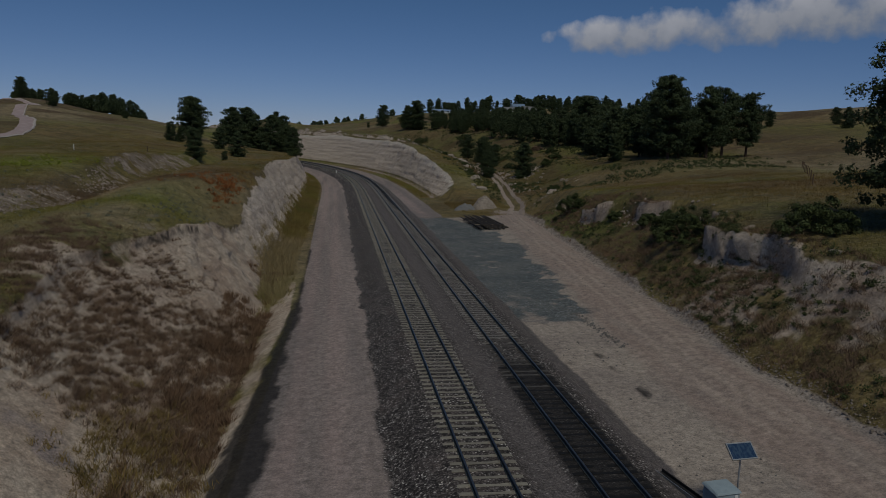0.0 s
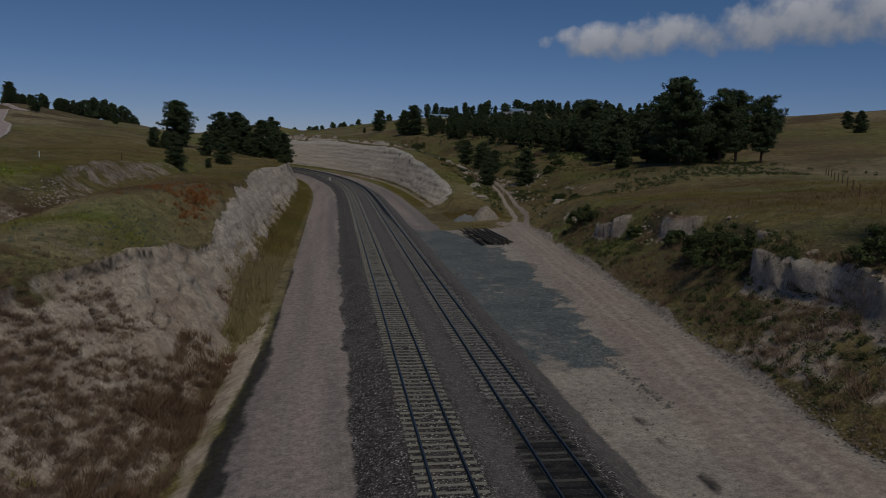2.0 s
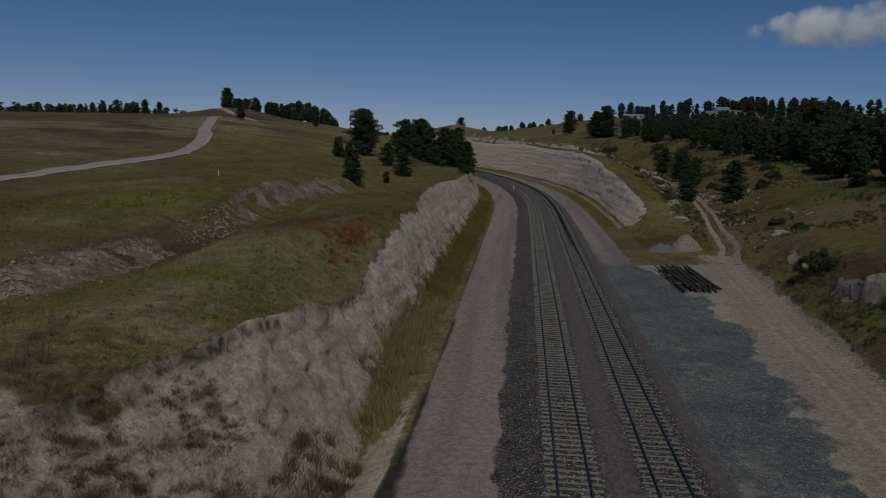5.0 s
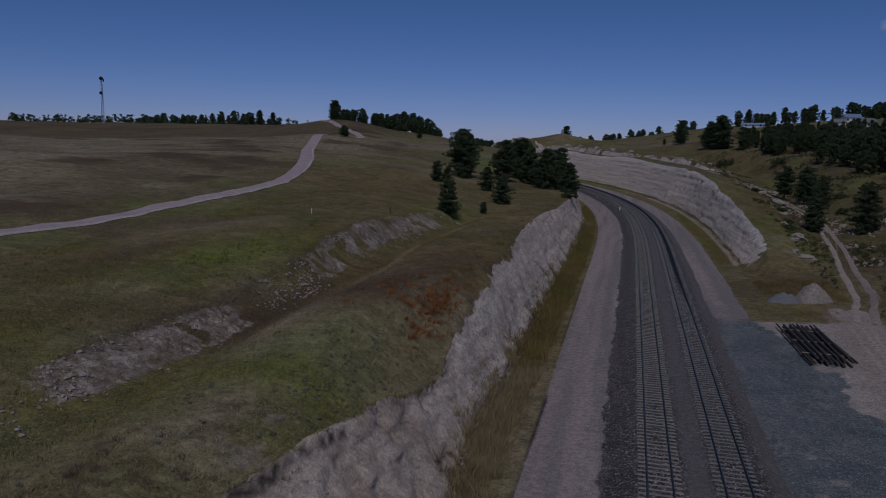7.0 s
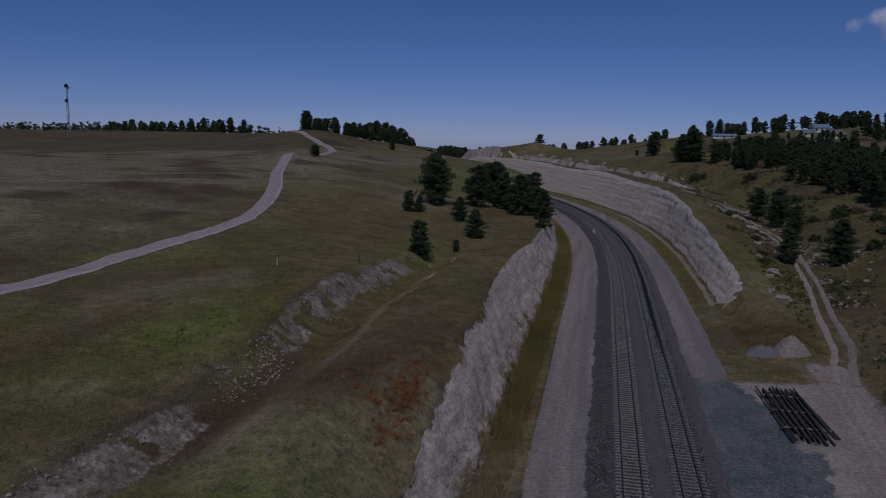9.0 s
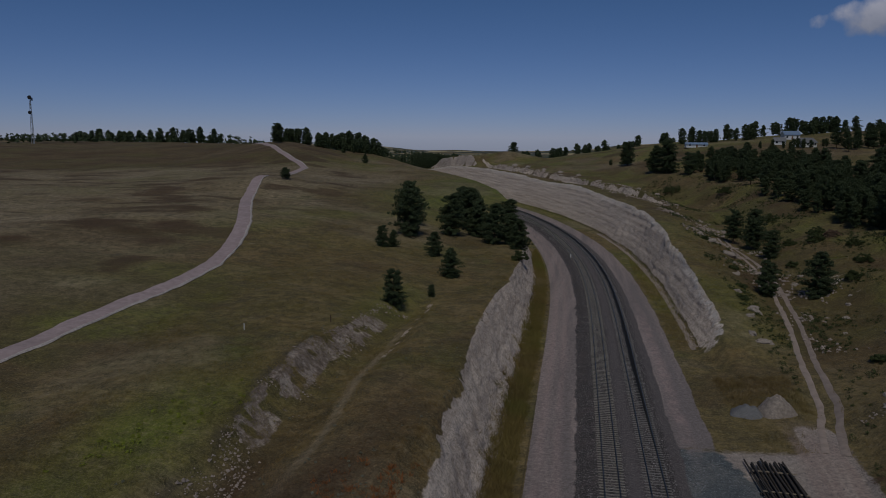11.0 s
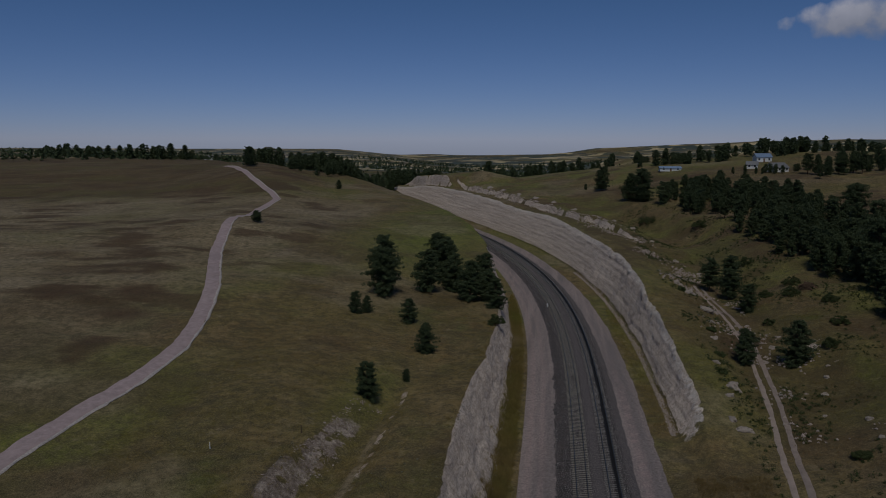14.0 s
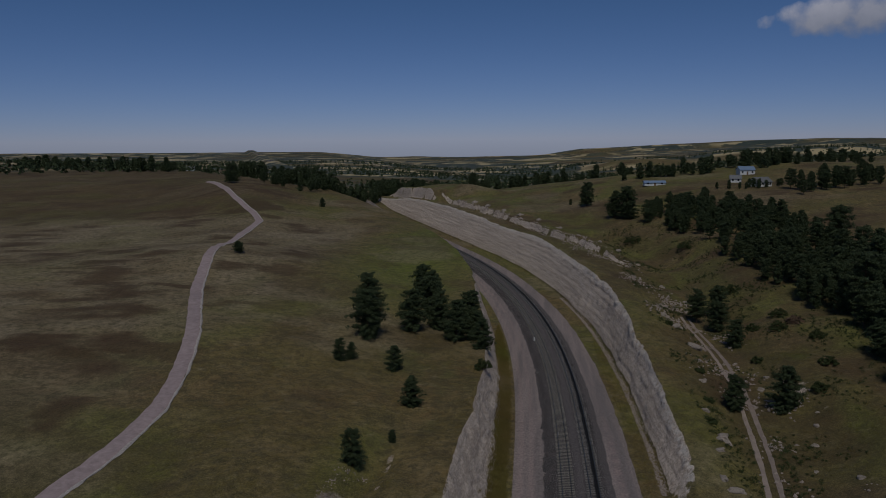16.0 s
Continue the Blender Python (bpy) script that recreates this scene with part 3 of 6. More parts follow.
def patch_masks(x, y):
    """Where the prairie is lush, bleached or brown."""
    wob, off = fractal(x, y, 5, 51) * 0.9, np.abs(x - line_x(y))
    dark = ease(fractal(x / 1.2, y, 3.0, 69), -0.6, 0.1)
    crest = ease(-np.abs(x - np.interp(y, (80, 95, 104, 118, 135, 160), (-28.4, -27.5, -27, -27.2, -29, -29.4))), -0.9, -0.2) * ease(y, 86, 98) * ease(-y, -166, -150)
    return {
        "lush": np.clip(0.9 * spot(x, y, -22, 92.5, 4.2, 8, -0.1) + 0.7 * spot(x, y, -42, 113, 6, 12) + 0.5 * spot(x, y, -34, 170, 5, 14) + 0.9 * spot(x, y, 26, 108, 3.5, 18) + 1.0 * spot(x, y, -50, 335, 22, 80) + 0.2 * spot(x, y, 25, 300, 12, 90) + 0.6 * ease(x - line_x(y), 40, 50) * ease(-x, -100, -80) * ease(y, 160, 200) * ease(fractal(x, y, 14, 62), -0.2, 0.4)
                        + 0.5 * spot(x, y, -75, 118, 18, 30) * ease(wob, -0.5, 0.5) + 0.38 * ease(fractal(x, y, 38, 61), 0.1, 0.55), 0, 1),
        "pale": np.clip((0.58 * ease(-x, 72, 100) + 0.3 * ease(fractal(x, y, 16, 64), 0.0, 0.6) * ease(-x, 60, 90)) * ease(y, 90, 130) * ease(-y, -450, -400) + 0.45 * spot(x, y, -160, 260, 90, 60) * ease(wob, -0.5, 0.8) + 0.95 * crest * ease(wob, -1.2, 0.0) + 0.55 * ease(fractal(x, y, 26, 63), 0.2, 0.7) + 0.7 * spot(x, y, 90, 150, 50, 25) + 0.5 * spot(x, y, -22, 78, 5, 8) * ease(wob, -0.3, 0.7), 0, 1),
        # broad term right of the line: brown grass, with cloud shade painted in
        "brown": np.clip(ease(wob, -1.6, 0.1) * (1.5 * spot(x, y, -97.8, 212, 4.6, 2.6) + 1.15 * spot(x, y, -92, 197, 4.6, 4.4) + 0.95 * spot(x, y, -112, 226, 7.5, 3.0) + 0.7 * spot(x, y, -101, 203, 4, 2.5)) + 0.42 * ease(y, 400, 440) * ease(-x, 130, 170) + 0.8 * ease(fractal(x / 1.3, y, 13, 65), 0.42, 0.66) * ease(off, 60, 90) + dark * (0.8 * spot(x, y, -110, 236, 7, 4) + 0.85 * spot(x, y, -121, 232, 13, 3) + 0.7 * spot(x, y, -143, 246, 10, 4) + 0.7 * spot(x, y, -135, 288, 12, 5) + 0.6 * spot(x, y, -102, 203, 6, 3) + 0.6 * spot(x, y, -190, 300, 22, 8) + 0.6 * spot(x, y, -110, 251, 8, 5)) + (0.36 + 0.4 * fractal(x, y, 12, 68)) * ease(x - line_x(y), 24, 36) * ease(-x, -140, -110) * ease(y, 140, 180) * ease(-y, -520, -440) + 0.8 * spot(x, y, -23.5, 107, 3.5, 7) + 0.75 * spot(x, y, -31.5, 106, 2.0, 16) + 0.5 * spot(x, y, -22, 122, 4, 14) + 0.35 * ease(fractal(x, y, 16, 67), 0.2, 0.7), 0, 1),
    }


def build_ground():
    us = widths()
    vs = steps(42, 280, 0.5, -350, 4500, 1.011)
    u, v = np.meshgrid(us, vs)
    x, y = line_x(v) + u, v
    shape = x.shape
    x, y = x.ravel(), y.ravel()
    z, face, d, hill = land(x, y)
    # raised ballast under the two tracks
    bed = np.maximum(ease(-np.abs(d), -1.75, -1.35), ease(-np.abs(d - 4.5), -1.75, -1.35))
    z = z + 0.165 * bed
    # roughness of the rock faces
    crag = np.abs(fractal(y + 0.9 * z, z * 1.6, 2.4, 41, 2)) * 0.20 + np.abs(fractal(y + 1.4 * z, z * 1.5, 5.0, 43, 2)) * 0.24 + fractal(y - 0.8 * z, z * 1.6, 3.2, 44, 3) * 0.20
    layers = fractal(z * 1.9 + 0.4 * fractal(x, y, 30, 48), y * 0.03, 0.8, 47, 3) * 0.17 + np.abs(fractal(y * 0.6 + 0.4 * z, z * 1.6, 3.0, 49, 2)) * 0.22
    layers = layers + 0.7 * np.maximum(0, fractal(y, z * 0.3, 2.2, 50, 3)) * ease(hill - z, 2.4, 0.6)
    crag = np.where(d > 0, layers, crag)
    steep = ease(y, 92, 104) * ease(-d, 11.5, 13) + ease(y, 175, 186) * ease(d, 15, 17.5)
    x = x + face * steep * crag * np.where(d < 0, 1.0, -1.0)
    x = x + face * ease(-d, 11.5, 13.5) * ease(-y, -100, -92) * ease(y, 62, 72) * (0.5 * np.abs(fractal(y + 0.6 * z, z * 1.4, 3.2, 54, 3)) - 0.35 * np.abs(fractal(y - 0.7 * z, z * 1.8, 1.7, 55, 2)))
    behind, strong = ledge_edge(x, y)
    x = x - strong * spot(behind, 0.0, 0.0, 0.0, 0.7, 1.0) * (0.5 * np.abs(fractal(y + 0.5 * z, z * 1.5, 2.6, 45, 2)) + 0.5 * fractal(y * 0.3, z * 2.0, 1.7, 46, 2))
    wob, fine = fractal(x, y, 5, 51) * 0.9, fractal(x, y, 1.3, 53, 3)
    zz = z.reshape(shape)
    slope = np.hypot(np.gradient(zz, axis=0) / np.gradient(v, axis=0), np.gradient(zz, axis=1) / np.gradient(u, axis=1)).ravel()
    bare = ease(slope + 0.25 * wob, np.where(d < 0, 0.42, 0.62), np.where(d < 0, 0.8, 1.0)) * ease(-np.abs(d), -66, -56)
    left_soft = ease(-d, 11, 12.5) * ease(-y, -103, -95)
    near_end = ease(-y, -142, -134)
    scarp = ease(x - along(SCARP, y), -1.2, -0.2) * ease(along(SCARP, y) + 3.6 - x, 0, 1.5) * ease(y, 74, 82) * ease(-y, -168, -152) * np.interp(y, (84, 95, 100, 114, 120, 155), (1.0, 0.95, 0.45, 0.5, 1.0, 0.9))
    scarp_lip = ease(-np.abs(x - along(SCARP, y) + 0.7 + 0.4 * wob), -0.9, -0.2) * ease(y, 80, 86) * ease(-y, -150, -140)
    wet, wet_wide = np.interp(y, (40, 75, 95, 160), (-9.9, -8.7, -8.7, -9.1)), np.interp(y, (40, 60, 70, 78, 95, 175), (1.3, 1.0, 0.6, 0.32, 0.18, 0.08))
    rock_top = np.interp(y, (92, 100, 112, 140, 175), (3.2, 4.2, 5.2, 6.3, 9.0))
    slope_r = ease(d, 18, 20) * ease(-y, -160, -130)
    masks = {
        "rock": np.clip(face * (ease(y, 90, 96) * ease(-d, 11, 12.5) * ease(rock_top + 0.9 * wob + 0.5 * fine - z, -0.5, 0.5) + (ease(y, 172, 182) - 0.55 * ease(-y, -194, -180) * ease(fine, -0.2, 0.6)) * ease(d, 14, 17)) + 0.75 * strong * ease(behind, -0.3, 0.0) * ease(0.5 + 0.2 * wob - behind, -0.1, 0.3) * ease(wob, -0.8, 0.3) + (0.8 + 0.6 * wob) * bare * ease(d, 22, 26) * ease(y, 150, 170), 0, 1),
        "sand": np.clip(strong * ease(behind, -1.2, -0.7) * ease(0.35 + 0.2 * wob - behind, -0.1, 0.3) + (0.62 + 0.35 * wob) * ease(x - along(BRINK_X, y), -0.2, 0.4) * ease(-d, 11, 12.5) * ease(-y, -92, -84) + face * left_soft * (0.66 + 0.35 * wob + 0.6 * spot(x, y, -16.5, 83, 2.8, 9)) + slope_r * (face * (0.66 + 0.5 * wob + 0.3 * fine) * ease(-y, -82, -64)) + 0.75 * ease(-np.abs(x + 28.3 + 0.4 * wob), -0.9, -0.2) * ease(y, 128, 150) * ease(-y, -182, -172) * ease(fine + wob, -0.6, 0.3) + (0.75 + 0.4 * wob + 0.3 * fine) * spot(x, y, -22.5, 64, 4.5, 8)
                        + (0.8 - 0.3 * ease(-d, 10.6, 11.4) + 0.4 * wob) * ease(wet - d, 0.1, 0.6) * ease(d + 13.0 + 0.5 * wob, 0, 0.6) * ease(-y, -96, -80), 0, 1),
        "yard": np.clip(ease(d, 7.0, 7.6) * ease(along(RIGHT_TOE, y) + 0.8 + 0.5 * wob - d, -0.4, 0.8) * np.maximum(near_end, ease(-y, -149, -143) * ease(d, 21, 22.5)), 0, 1),
        "road": np.clip(ease(d - wet, -0.2, 0.4) * ease(-d, 1.5, 2.2) + ease(d, 7.0, 7.6) * ease(12.2 + 0.3 * wob - d, -0.3, 0.5) * ease(y, 132, 144), 0, 1),
        "slate": ease(d, 6.9, 7.6) * ease(-y + 2 * wob, -140, -133) * ease(y + 2 * wob, 66, 71) * ease(along(((66, 11.6), (71, 12.8), (77, 13.9), (84, 14.6), (94, 15.2), (106, 16.2), (118, 16.6), (130, 15.5), (140, 13)), y) + 1.3 * wob + 0.9 * fine - d, -1.5, 1.4) * (1 - 0.45 * spot(x, y, 8.6, 73.5, 1.5, 4.5) - 0.4 * spot(x, y, 10.5, 92, 1.8, 5) - 0.6 * spot(x, y, 15.8, 120, 2.2, 3)) * (0.95 + 0.16 * wob + 0.25 * fine),
        "grit": np.clip(spot(x, y, -16.6, 46.5, 2.6, 2.6) * (0.55 + 0.5 * fine) + 0.7 * spot(x, y, -12.9, 57, 0.9, 2.5) + 0.6 * spot(x, y, -20, 78, 3, 5) * ease(wob, 0, 0.6), 0, 1),
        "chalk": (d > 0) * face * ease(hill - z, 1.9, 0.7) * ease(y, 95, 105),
        "pink": ease(-np.abs(d - 9.2 - 0.4 * wob), -1.1, -0.3) * ease(y, 128, 150) * ease(-y, -235, -175) * (0.6 + 0.5 * fine) + 0.55 * (ease(-np.abs(d + 7.7 + 0.25 * wob), -0.8, -0.2) + ease(-np.abs(d + 5.7 + 0.25 * wob), -0.7, -0.2)) * ease(wob, -1.5, 0.2),
        "ballast": ease(d + 0.15 * wob + 0.25 * fine, -4.3, -3.0) * ease(-d + 0.3 * wob, -8.5, -7.3),
        # oil, smudges and wet edge; the narrow stripe at 5.45 paints the rail's shadow
        "stain_and_shade": np.clip(0.9 * ease(-np.abs(d - 5.0), -0.75, -0.3) * ease(y, 130, 160) * ease(-y, -440, -340) + 0.7 * ease(-np.abs(d - 5.45), -0.3, -0.12) * ease(-y, -160, -130) + 0.72 * ease(wet_wide * (1 + 0.55 * wob + 0.25 * fine) - np.abs(d - wet - 0.15 * wob), -0.4, 0.35) * ease(-y, -185, -150) + 0.95 * ease(-np.abs(d - 4.5), -1.9, -0.9) * ease(60 + 5 * wob - y, -9, 9) + 0.62 * ease(wob, -0.1, 0.5) * 1.35 * ease(fine, -0.6, 0.3) * (spot(x, y, 10.5, 59.3, 0.42, 2.2) + spot(x, y, 10.5, 54.6, 0.45, 3.4, 0.03) + 0.8 * spot(x, y, 10.2, 50.5, 0.3, 2.0) + 0.5 * spot(x, y, 12.3, 48, 0.8, 2.5)), 0, 1),
        "rut": np.clip(sum(ease(-np.abs(d - along(RIGHT_TOE, y) + c + 0.12 * wob), -0.24, -0.06) for c in (1.5, 2.2, 3.3)), 0, 1) * ease(-y, -142, -130) * ease(wob, -1.6, 0.0),
        "lane": ease(d - along(RIGHT_TOE, y) + 5.6 + 0.5 * wob, 0, 1) * ease(along(RIGHT_TOE, y) + 0.2 - d, 0, 0.8) * ease(-y, -150, -138),
        "scree": np.clip(1.1 * scarp * np.interp(y, (90, 97, 101, 114, 119), (1, 1, 0.55, 0.55, 1)) * ease(fractal(x, y, 7, 56, 3) + 0.8 * fine + 0.8 * ease(-y, -99, -93), -0.6, 0.3), 0, 1),
        "fines": np.clip(ease(-np.abs(d - 2.35), -1.0, -0.5) + ease(d, 6.2, 6.9), 0, 1),
        # dark strip just below the bank's turf edge, fainter along the scarp lip
        "lip_dark": 0.95 * ease(hill - z, 0.04, 0.16) * ease(0.75 + 0.3 * wob - hill + z, 0, 0.25) * left_soft * ease(y, 62, 68) * ease(fine + wob, -1.2, -0.2) + 0.5 * scarp_lip * ease(wob, -0.5, 0.2),
        "forest": ease(np.hypot(x, y), 800, 1300) * ease(fractal(x * 0.5, y, 120, 71), -0.45, -0.1),
        **patch_masks(x, y),
    }
    masks["brown"] = np.clip(masks["brown"] + 0.3 * face * left_soft, 0, 1)
    quad = np.arange(len(x)).reshape(shape)
    quads = np.stack([quad[:-1, :-1], quad[:-1, 1:], quad[1:, 1:], quad[1:, :-1]], -1).reshape(-1, 4)
    dm, rm, ym = d[quads].mean(1), masks["rock"][quads].mean(1), y[quads].mean(1)
    toe = along(RIGHT_TOE, ym)
    kind = np.zeros(len(quads), int)
    kind[(rm > 0.5) & (dm < 0)] = 1
    kind[(rm > 0.5) & (dm > 0)] = 2
    kind[(dm > -9.1) & (dm < -3.5)] = 3
    kind[(dm >= -3.5) & (dm <= 7.7)] = 4
    kind[(dm > 7.7) & (dm < np.where(ym < 140, toe, 12.2))] = 5
    names = (("ground", "dry prairie grassland over rolling hills"), ("rock_face_inner", "pale siltstone cutting wall beside the gravel road"),
             ("rock_face_outer", "long pale banded siltstone cutting wall"), ("gravel_road", "pinkish gravel service road along the railway"),
             ("ballast_bed", "crushed grey ballast under two tracks"), ("gravel_yard", "sandy yard with slate-blue gravel patches"))
    for n, (name, label) in enumerate(names):
        mine = quads[kind == n]
        used, again = np.unique(mine, return_inverse=True)
        data = mesh_of(name, np.c_[x, y, z][used], again.reshape(-1, 4), GROUND, True)
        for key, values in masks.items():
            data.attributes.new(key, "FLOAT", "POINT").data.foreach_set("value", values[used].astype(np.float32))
        tagged(new(name, data), label, "ground" if n != 3 else "road", kind="structure")


build_ground()


# ---- railway ----
def line_frame(s_y, side):
    """A place beside the line: the point at distance side from the centre line, and the line's heading."""
    turn = float(line_turn(s_y))
    return Vector((float(line_x(s_y)) + side * math.cos(turn), s_y + side * math.sin(turn), 0)), turn


RAIL = ((-0.075, -0.17), (0.075, -0.17), (0.07, -0.155), (0.012, -0.14), (0.012, -0.045), (0.037, -0.03), (0.037, -0.004), (0.03, 0), (-0.03, 0), (-0.037, -0.004), (-0.037, -0.03), (-0.012, -0.045), (-0.012, -0.14), (-0.07, -0.155))


def rail_mesh(side, y0, y1):
    ys = np.concatenate([np.arange(y0, 160, 20.0), np.arange(160, y1, 5.0)])
    verts, faces, k = [], [], len(RAIL)
    for n, s_y in enumerate(ys):
        p, turn = line_frame(s_y, side)
        for a, b in RAIL:
            verts.append((p.x + a * math.cos(turn), p.y + a * math.sin(turn), b))
        if n:
            for m in range(k):
                faces.append(((n - 1) * k + m, (n - 1) * k + (m + 1) % k, n * k + (m + 1) % k, n * k + m))
    data = mesh_of("rail", verts, faces, STEEL)
    data.materials.append(SHINE)
    slots = np.array([1 if m in (6, 7, 8) else 0 for _ in range(len(ys) - 1) for m in range(k)], np.int32)
    data.polygons.foreach_set("material_index", slots)
    return data


def tie_shape():
    """A concrete tie, waisted and lower in the middle, with rail clips."""
    verts, faces = [], []
    stations = ((-1.3, 0.12, -0.19), (-1.22, 0.125, -0.172), (-0.5, 0.125, -0.172), (-0.25, 0.10, -0.188), (0.25, 0.10, -0.188), (0.5, 0.125, -0.172), (1.22, 0.125, -0.172), (1.3, 0.12, -0.19))
    for n, (x, w, top) in enumerate(stations):
        verts += [(x, -w, -0.34), (x, -w * 0.85, top), (x, w * 0.85, top), (x, w, -0.34)]
        if n:
            a, b = 4 * (n - 1), 4 * n
            faces += [(a, b, b + 1, a + 1), (a + 1, b + 1, b + 2, a + 2), (a + 2, b + 2, b + 3, a + 3)]
    faces += [(0, 1, 2, 3), (31, 30, 29, 28)]
    for x in (-0.86, -0.64, 0.64, 0.86):
        m = len(verts)
        verts += [(x - 0.05, -0.05, -0.172), (x + 0.05, -0.05, -0.172), (x + 0.05, 0.05, -0.172), (x - 0.05, 0.05, -0.172), (x, -0.04, -0.125), (x, 0.04, -0.125)]
        faces += [(m, m + 1, m + 4, m + 4), (m + 2, m + 3, m + 5, m + 5), (m + 1, m + 2, m + 5, m + 4), (m + 3, m, m + 4, m + 5)]
    return np.array(verts), faces


def build_track(offset, material, label):
    track = tagged(new("railway_track"), label, "railway track", "tracks of the line")
    for side in (-0.75, 0.75):
        ob = new("rail", rail_mesh(offset + side, -60, 760))
        ob.parent = track
    verts, faces = tie_shape()
    data = bpy.data.meshes.new("tie")
    data.from_pydata(verts.tolist(), [], [tuple(dict.fromkeys(f)) for f in faces])
    data.materials.append(material)
    black = data.copy()
    black.materials[0] = OILY
    grimy = data.copy()
    grimy.materials[0] = GRIMY
    rng = random.Random(int(offset * 10) + 3)
    ys = np.arange(34, 34 + 0.61 * 300, 0.61)
    for s_y in ys:
        p, turn = line_frame(s_y, offset + rng.uniform(-0.03, 0.03))
        ob = new("tie", data if offset < 1 or s_y > 61 + rng.uniform(-3, 3) else grimy if s_y > 55 + rng.uniform(-3, 3) else black)
        ob.parent = track
        ob.matrix_basis = Matrix.Translation((p.x, p.y, rng.uniform(-0.008, 0.004))) @ Matrix.Rotation(turn + rng.uniform(-0.012, 0.012), 4, "Z")
    far_v, far_f = [], []
    flat = [f for f in faces if len(set(f)) == 4][:23]
    for s_y in np.concatenate([np.arange(-20, 34, 0.61), np.arange(ys[-1] + 0.61, 480, 0.61)]):
        p, turn = line_frame(s_y, offset)
        c, s = math.cos(turn), math.sin(turn)
        k = len(far_v) * 32
        far_v.append(np.c_[p.x + verts[:32, 0] * c - verts[:32, 1] * s, p.y + verts[:32, 0] * s + verts[:32, 1] * c, verts[:32, 2]])
        far_f.append(np.array(flat) + k)
    ob = new("sleeper_row", mesh_of("sleeper_row", np.concatenate(far_v), np.concatenate(far_f), material))
    ob.parent = track
    tagged(ob, kind="stuff")


build_track(0.0, CONCRETE, "railway track with pale concrete ties and steel rails")
build_track(4.5, DARK_TIE, "railway track with dust-darkened ties and bright rails")


def build_black_strip():
    """A black ragged strip beside the outer rail of the second track, round the curve."""
    ys = np.arange(128, 450, 1.5)
    rows = []
    for s_y in ys:
        p, turn = line_frame(s_y, 0.0)
        fade = float(ease(np.array(s_y), 128, 175) * ease(np.array(-s_y), -450, -380))
        ragged = 0.12 * float(fractal(np.array([s_y]), np.array([3.0]), 4, 88, 3)[0])
        for side, z in ((5.16 - (0.50 + ragged) * fade, -0.166), (5.17, -0.155), (5.19, -0.34)):
            rows.append((p.x + side * math.cos(turn), p.y + side * math.sin(turn), z))
    quad = np.arange(len(rows)).reshape(-1, 3)
    faces = np.stack([quad[:-1, :-1], quad[:-1, 1:], quad[1:, 1:], quad[1:, :-1]], -1).reshape(-1, 4)
    tagged(new("grease_crust", mesh_of("grease_crust", rows, faces, OILY, True)), "black ragged strip beside the rail on the curve", "grease", kind="structure")


build_black_strip()


# ---- plants ----
def foliage(rng, clumps, blades, size, droop=0.0):
    """Clumps of needles or leaves: many small crossed blades round each clump's centre. Rows of x, y, z, radius."""
    clumps = np.asarray(clumps, float)
    c = np.repeat(clumps, blades, 0)
    n = len(c)
    way = rng.normal(size=(n, 3))
    way /= np.linalg.norm(way, axis=1)[:, None]
    centre = c[:, :3] + way * (c[:, 3:4] * rng.uniform(0.35, 1.0, (n, 1))) * (1, 1, 0.72)
    a = rng.normal(size=(n, 3))
    a = a - way * (a * way).sum(1)[:, None] * 0.4
    a /= np.linalg.norm(a, axis=1)[:, None]
    b = np.cross(a, way + rng.normal(size=(n, 3)) * 0.35)
    b /= np.linalg.norm(b, axis=1)[:, None] + 1e-9
    s = size * rng.uniform(0.6, 1.3, (n, 1))
    tri = np.stack([centre - a * s, centre + a * s, centre + b * s * 1.5 - (0, 0, 1) * s * droop], 1).reshape(-1, 3)
    return tri, np.arange(3 * n).reshape(-1, 3)


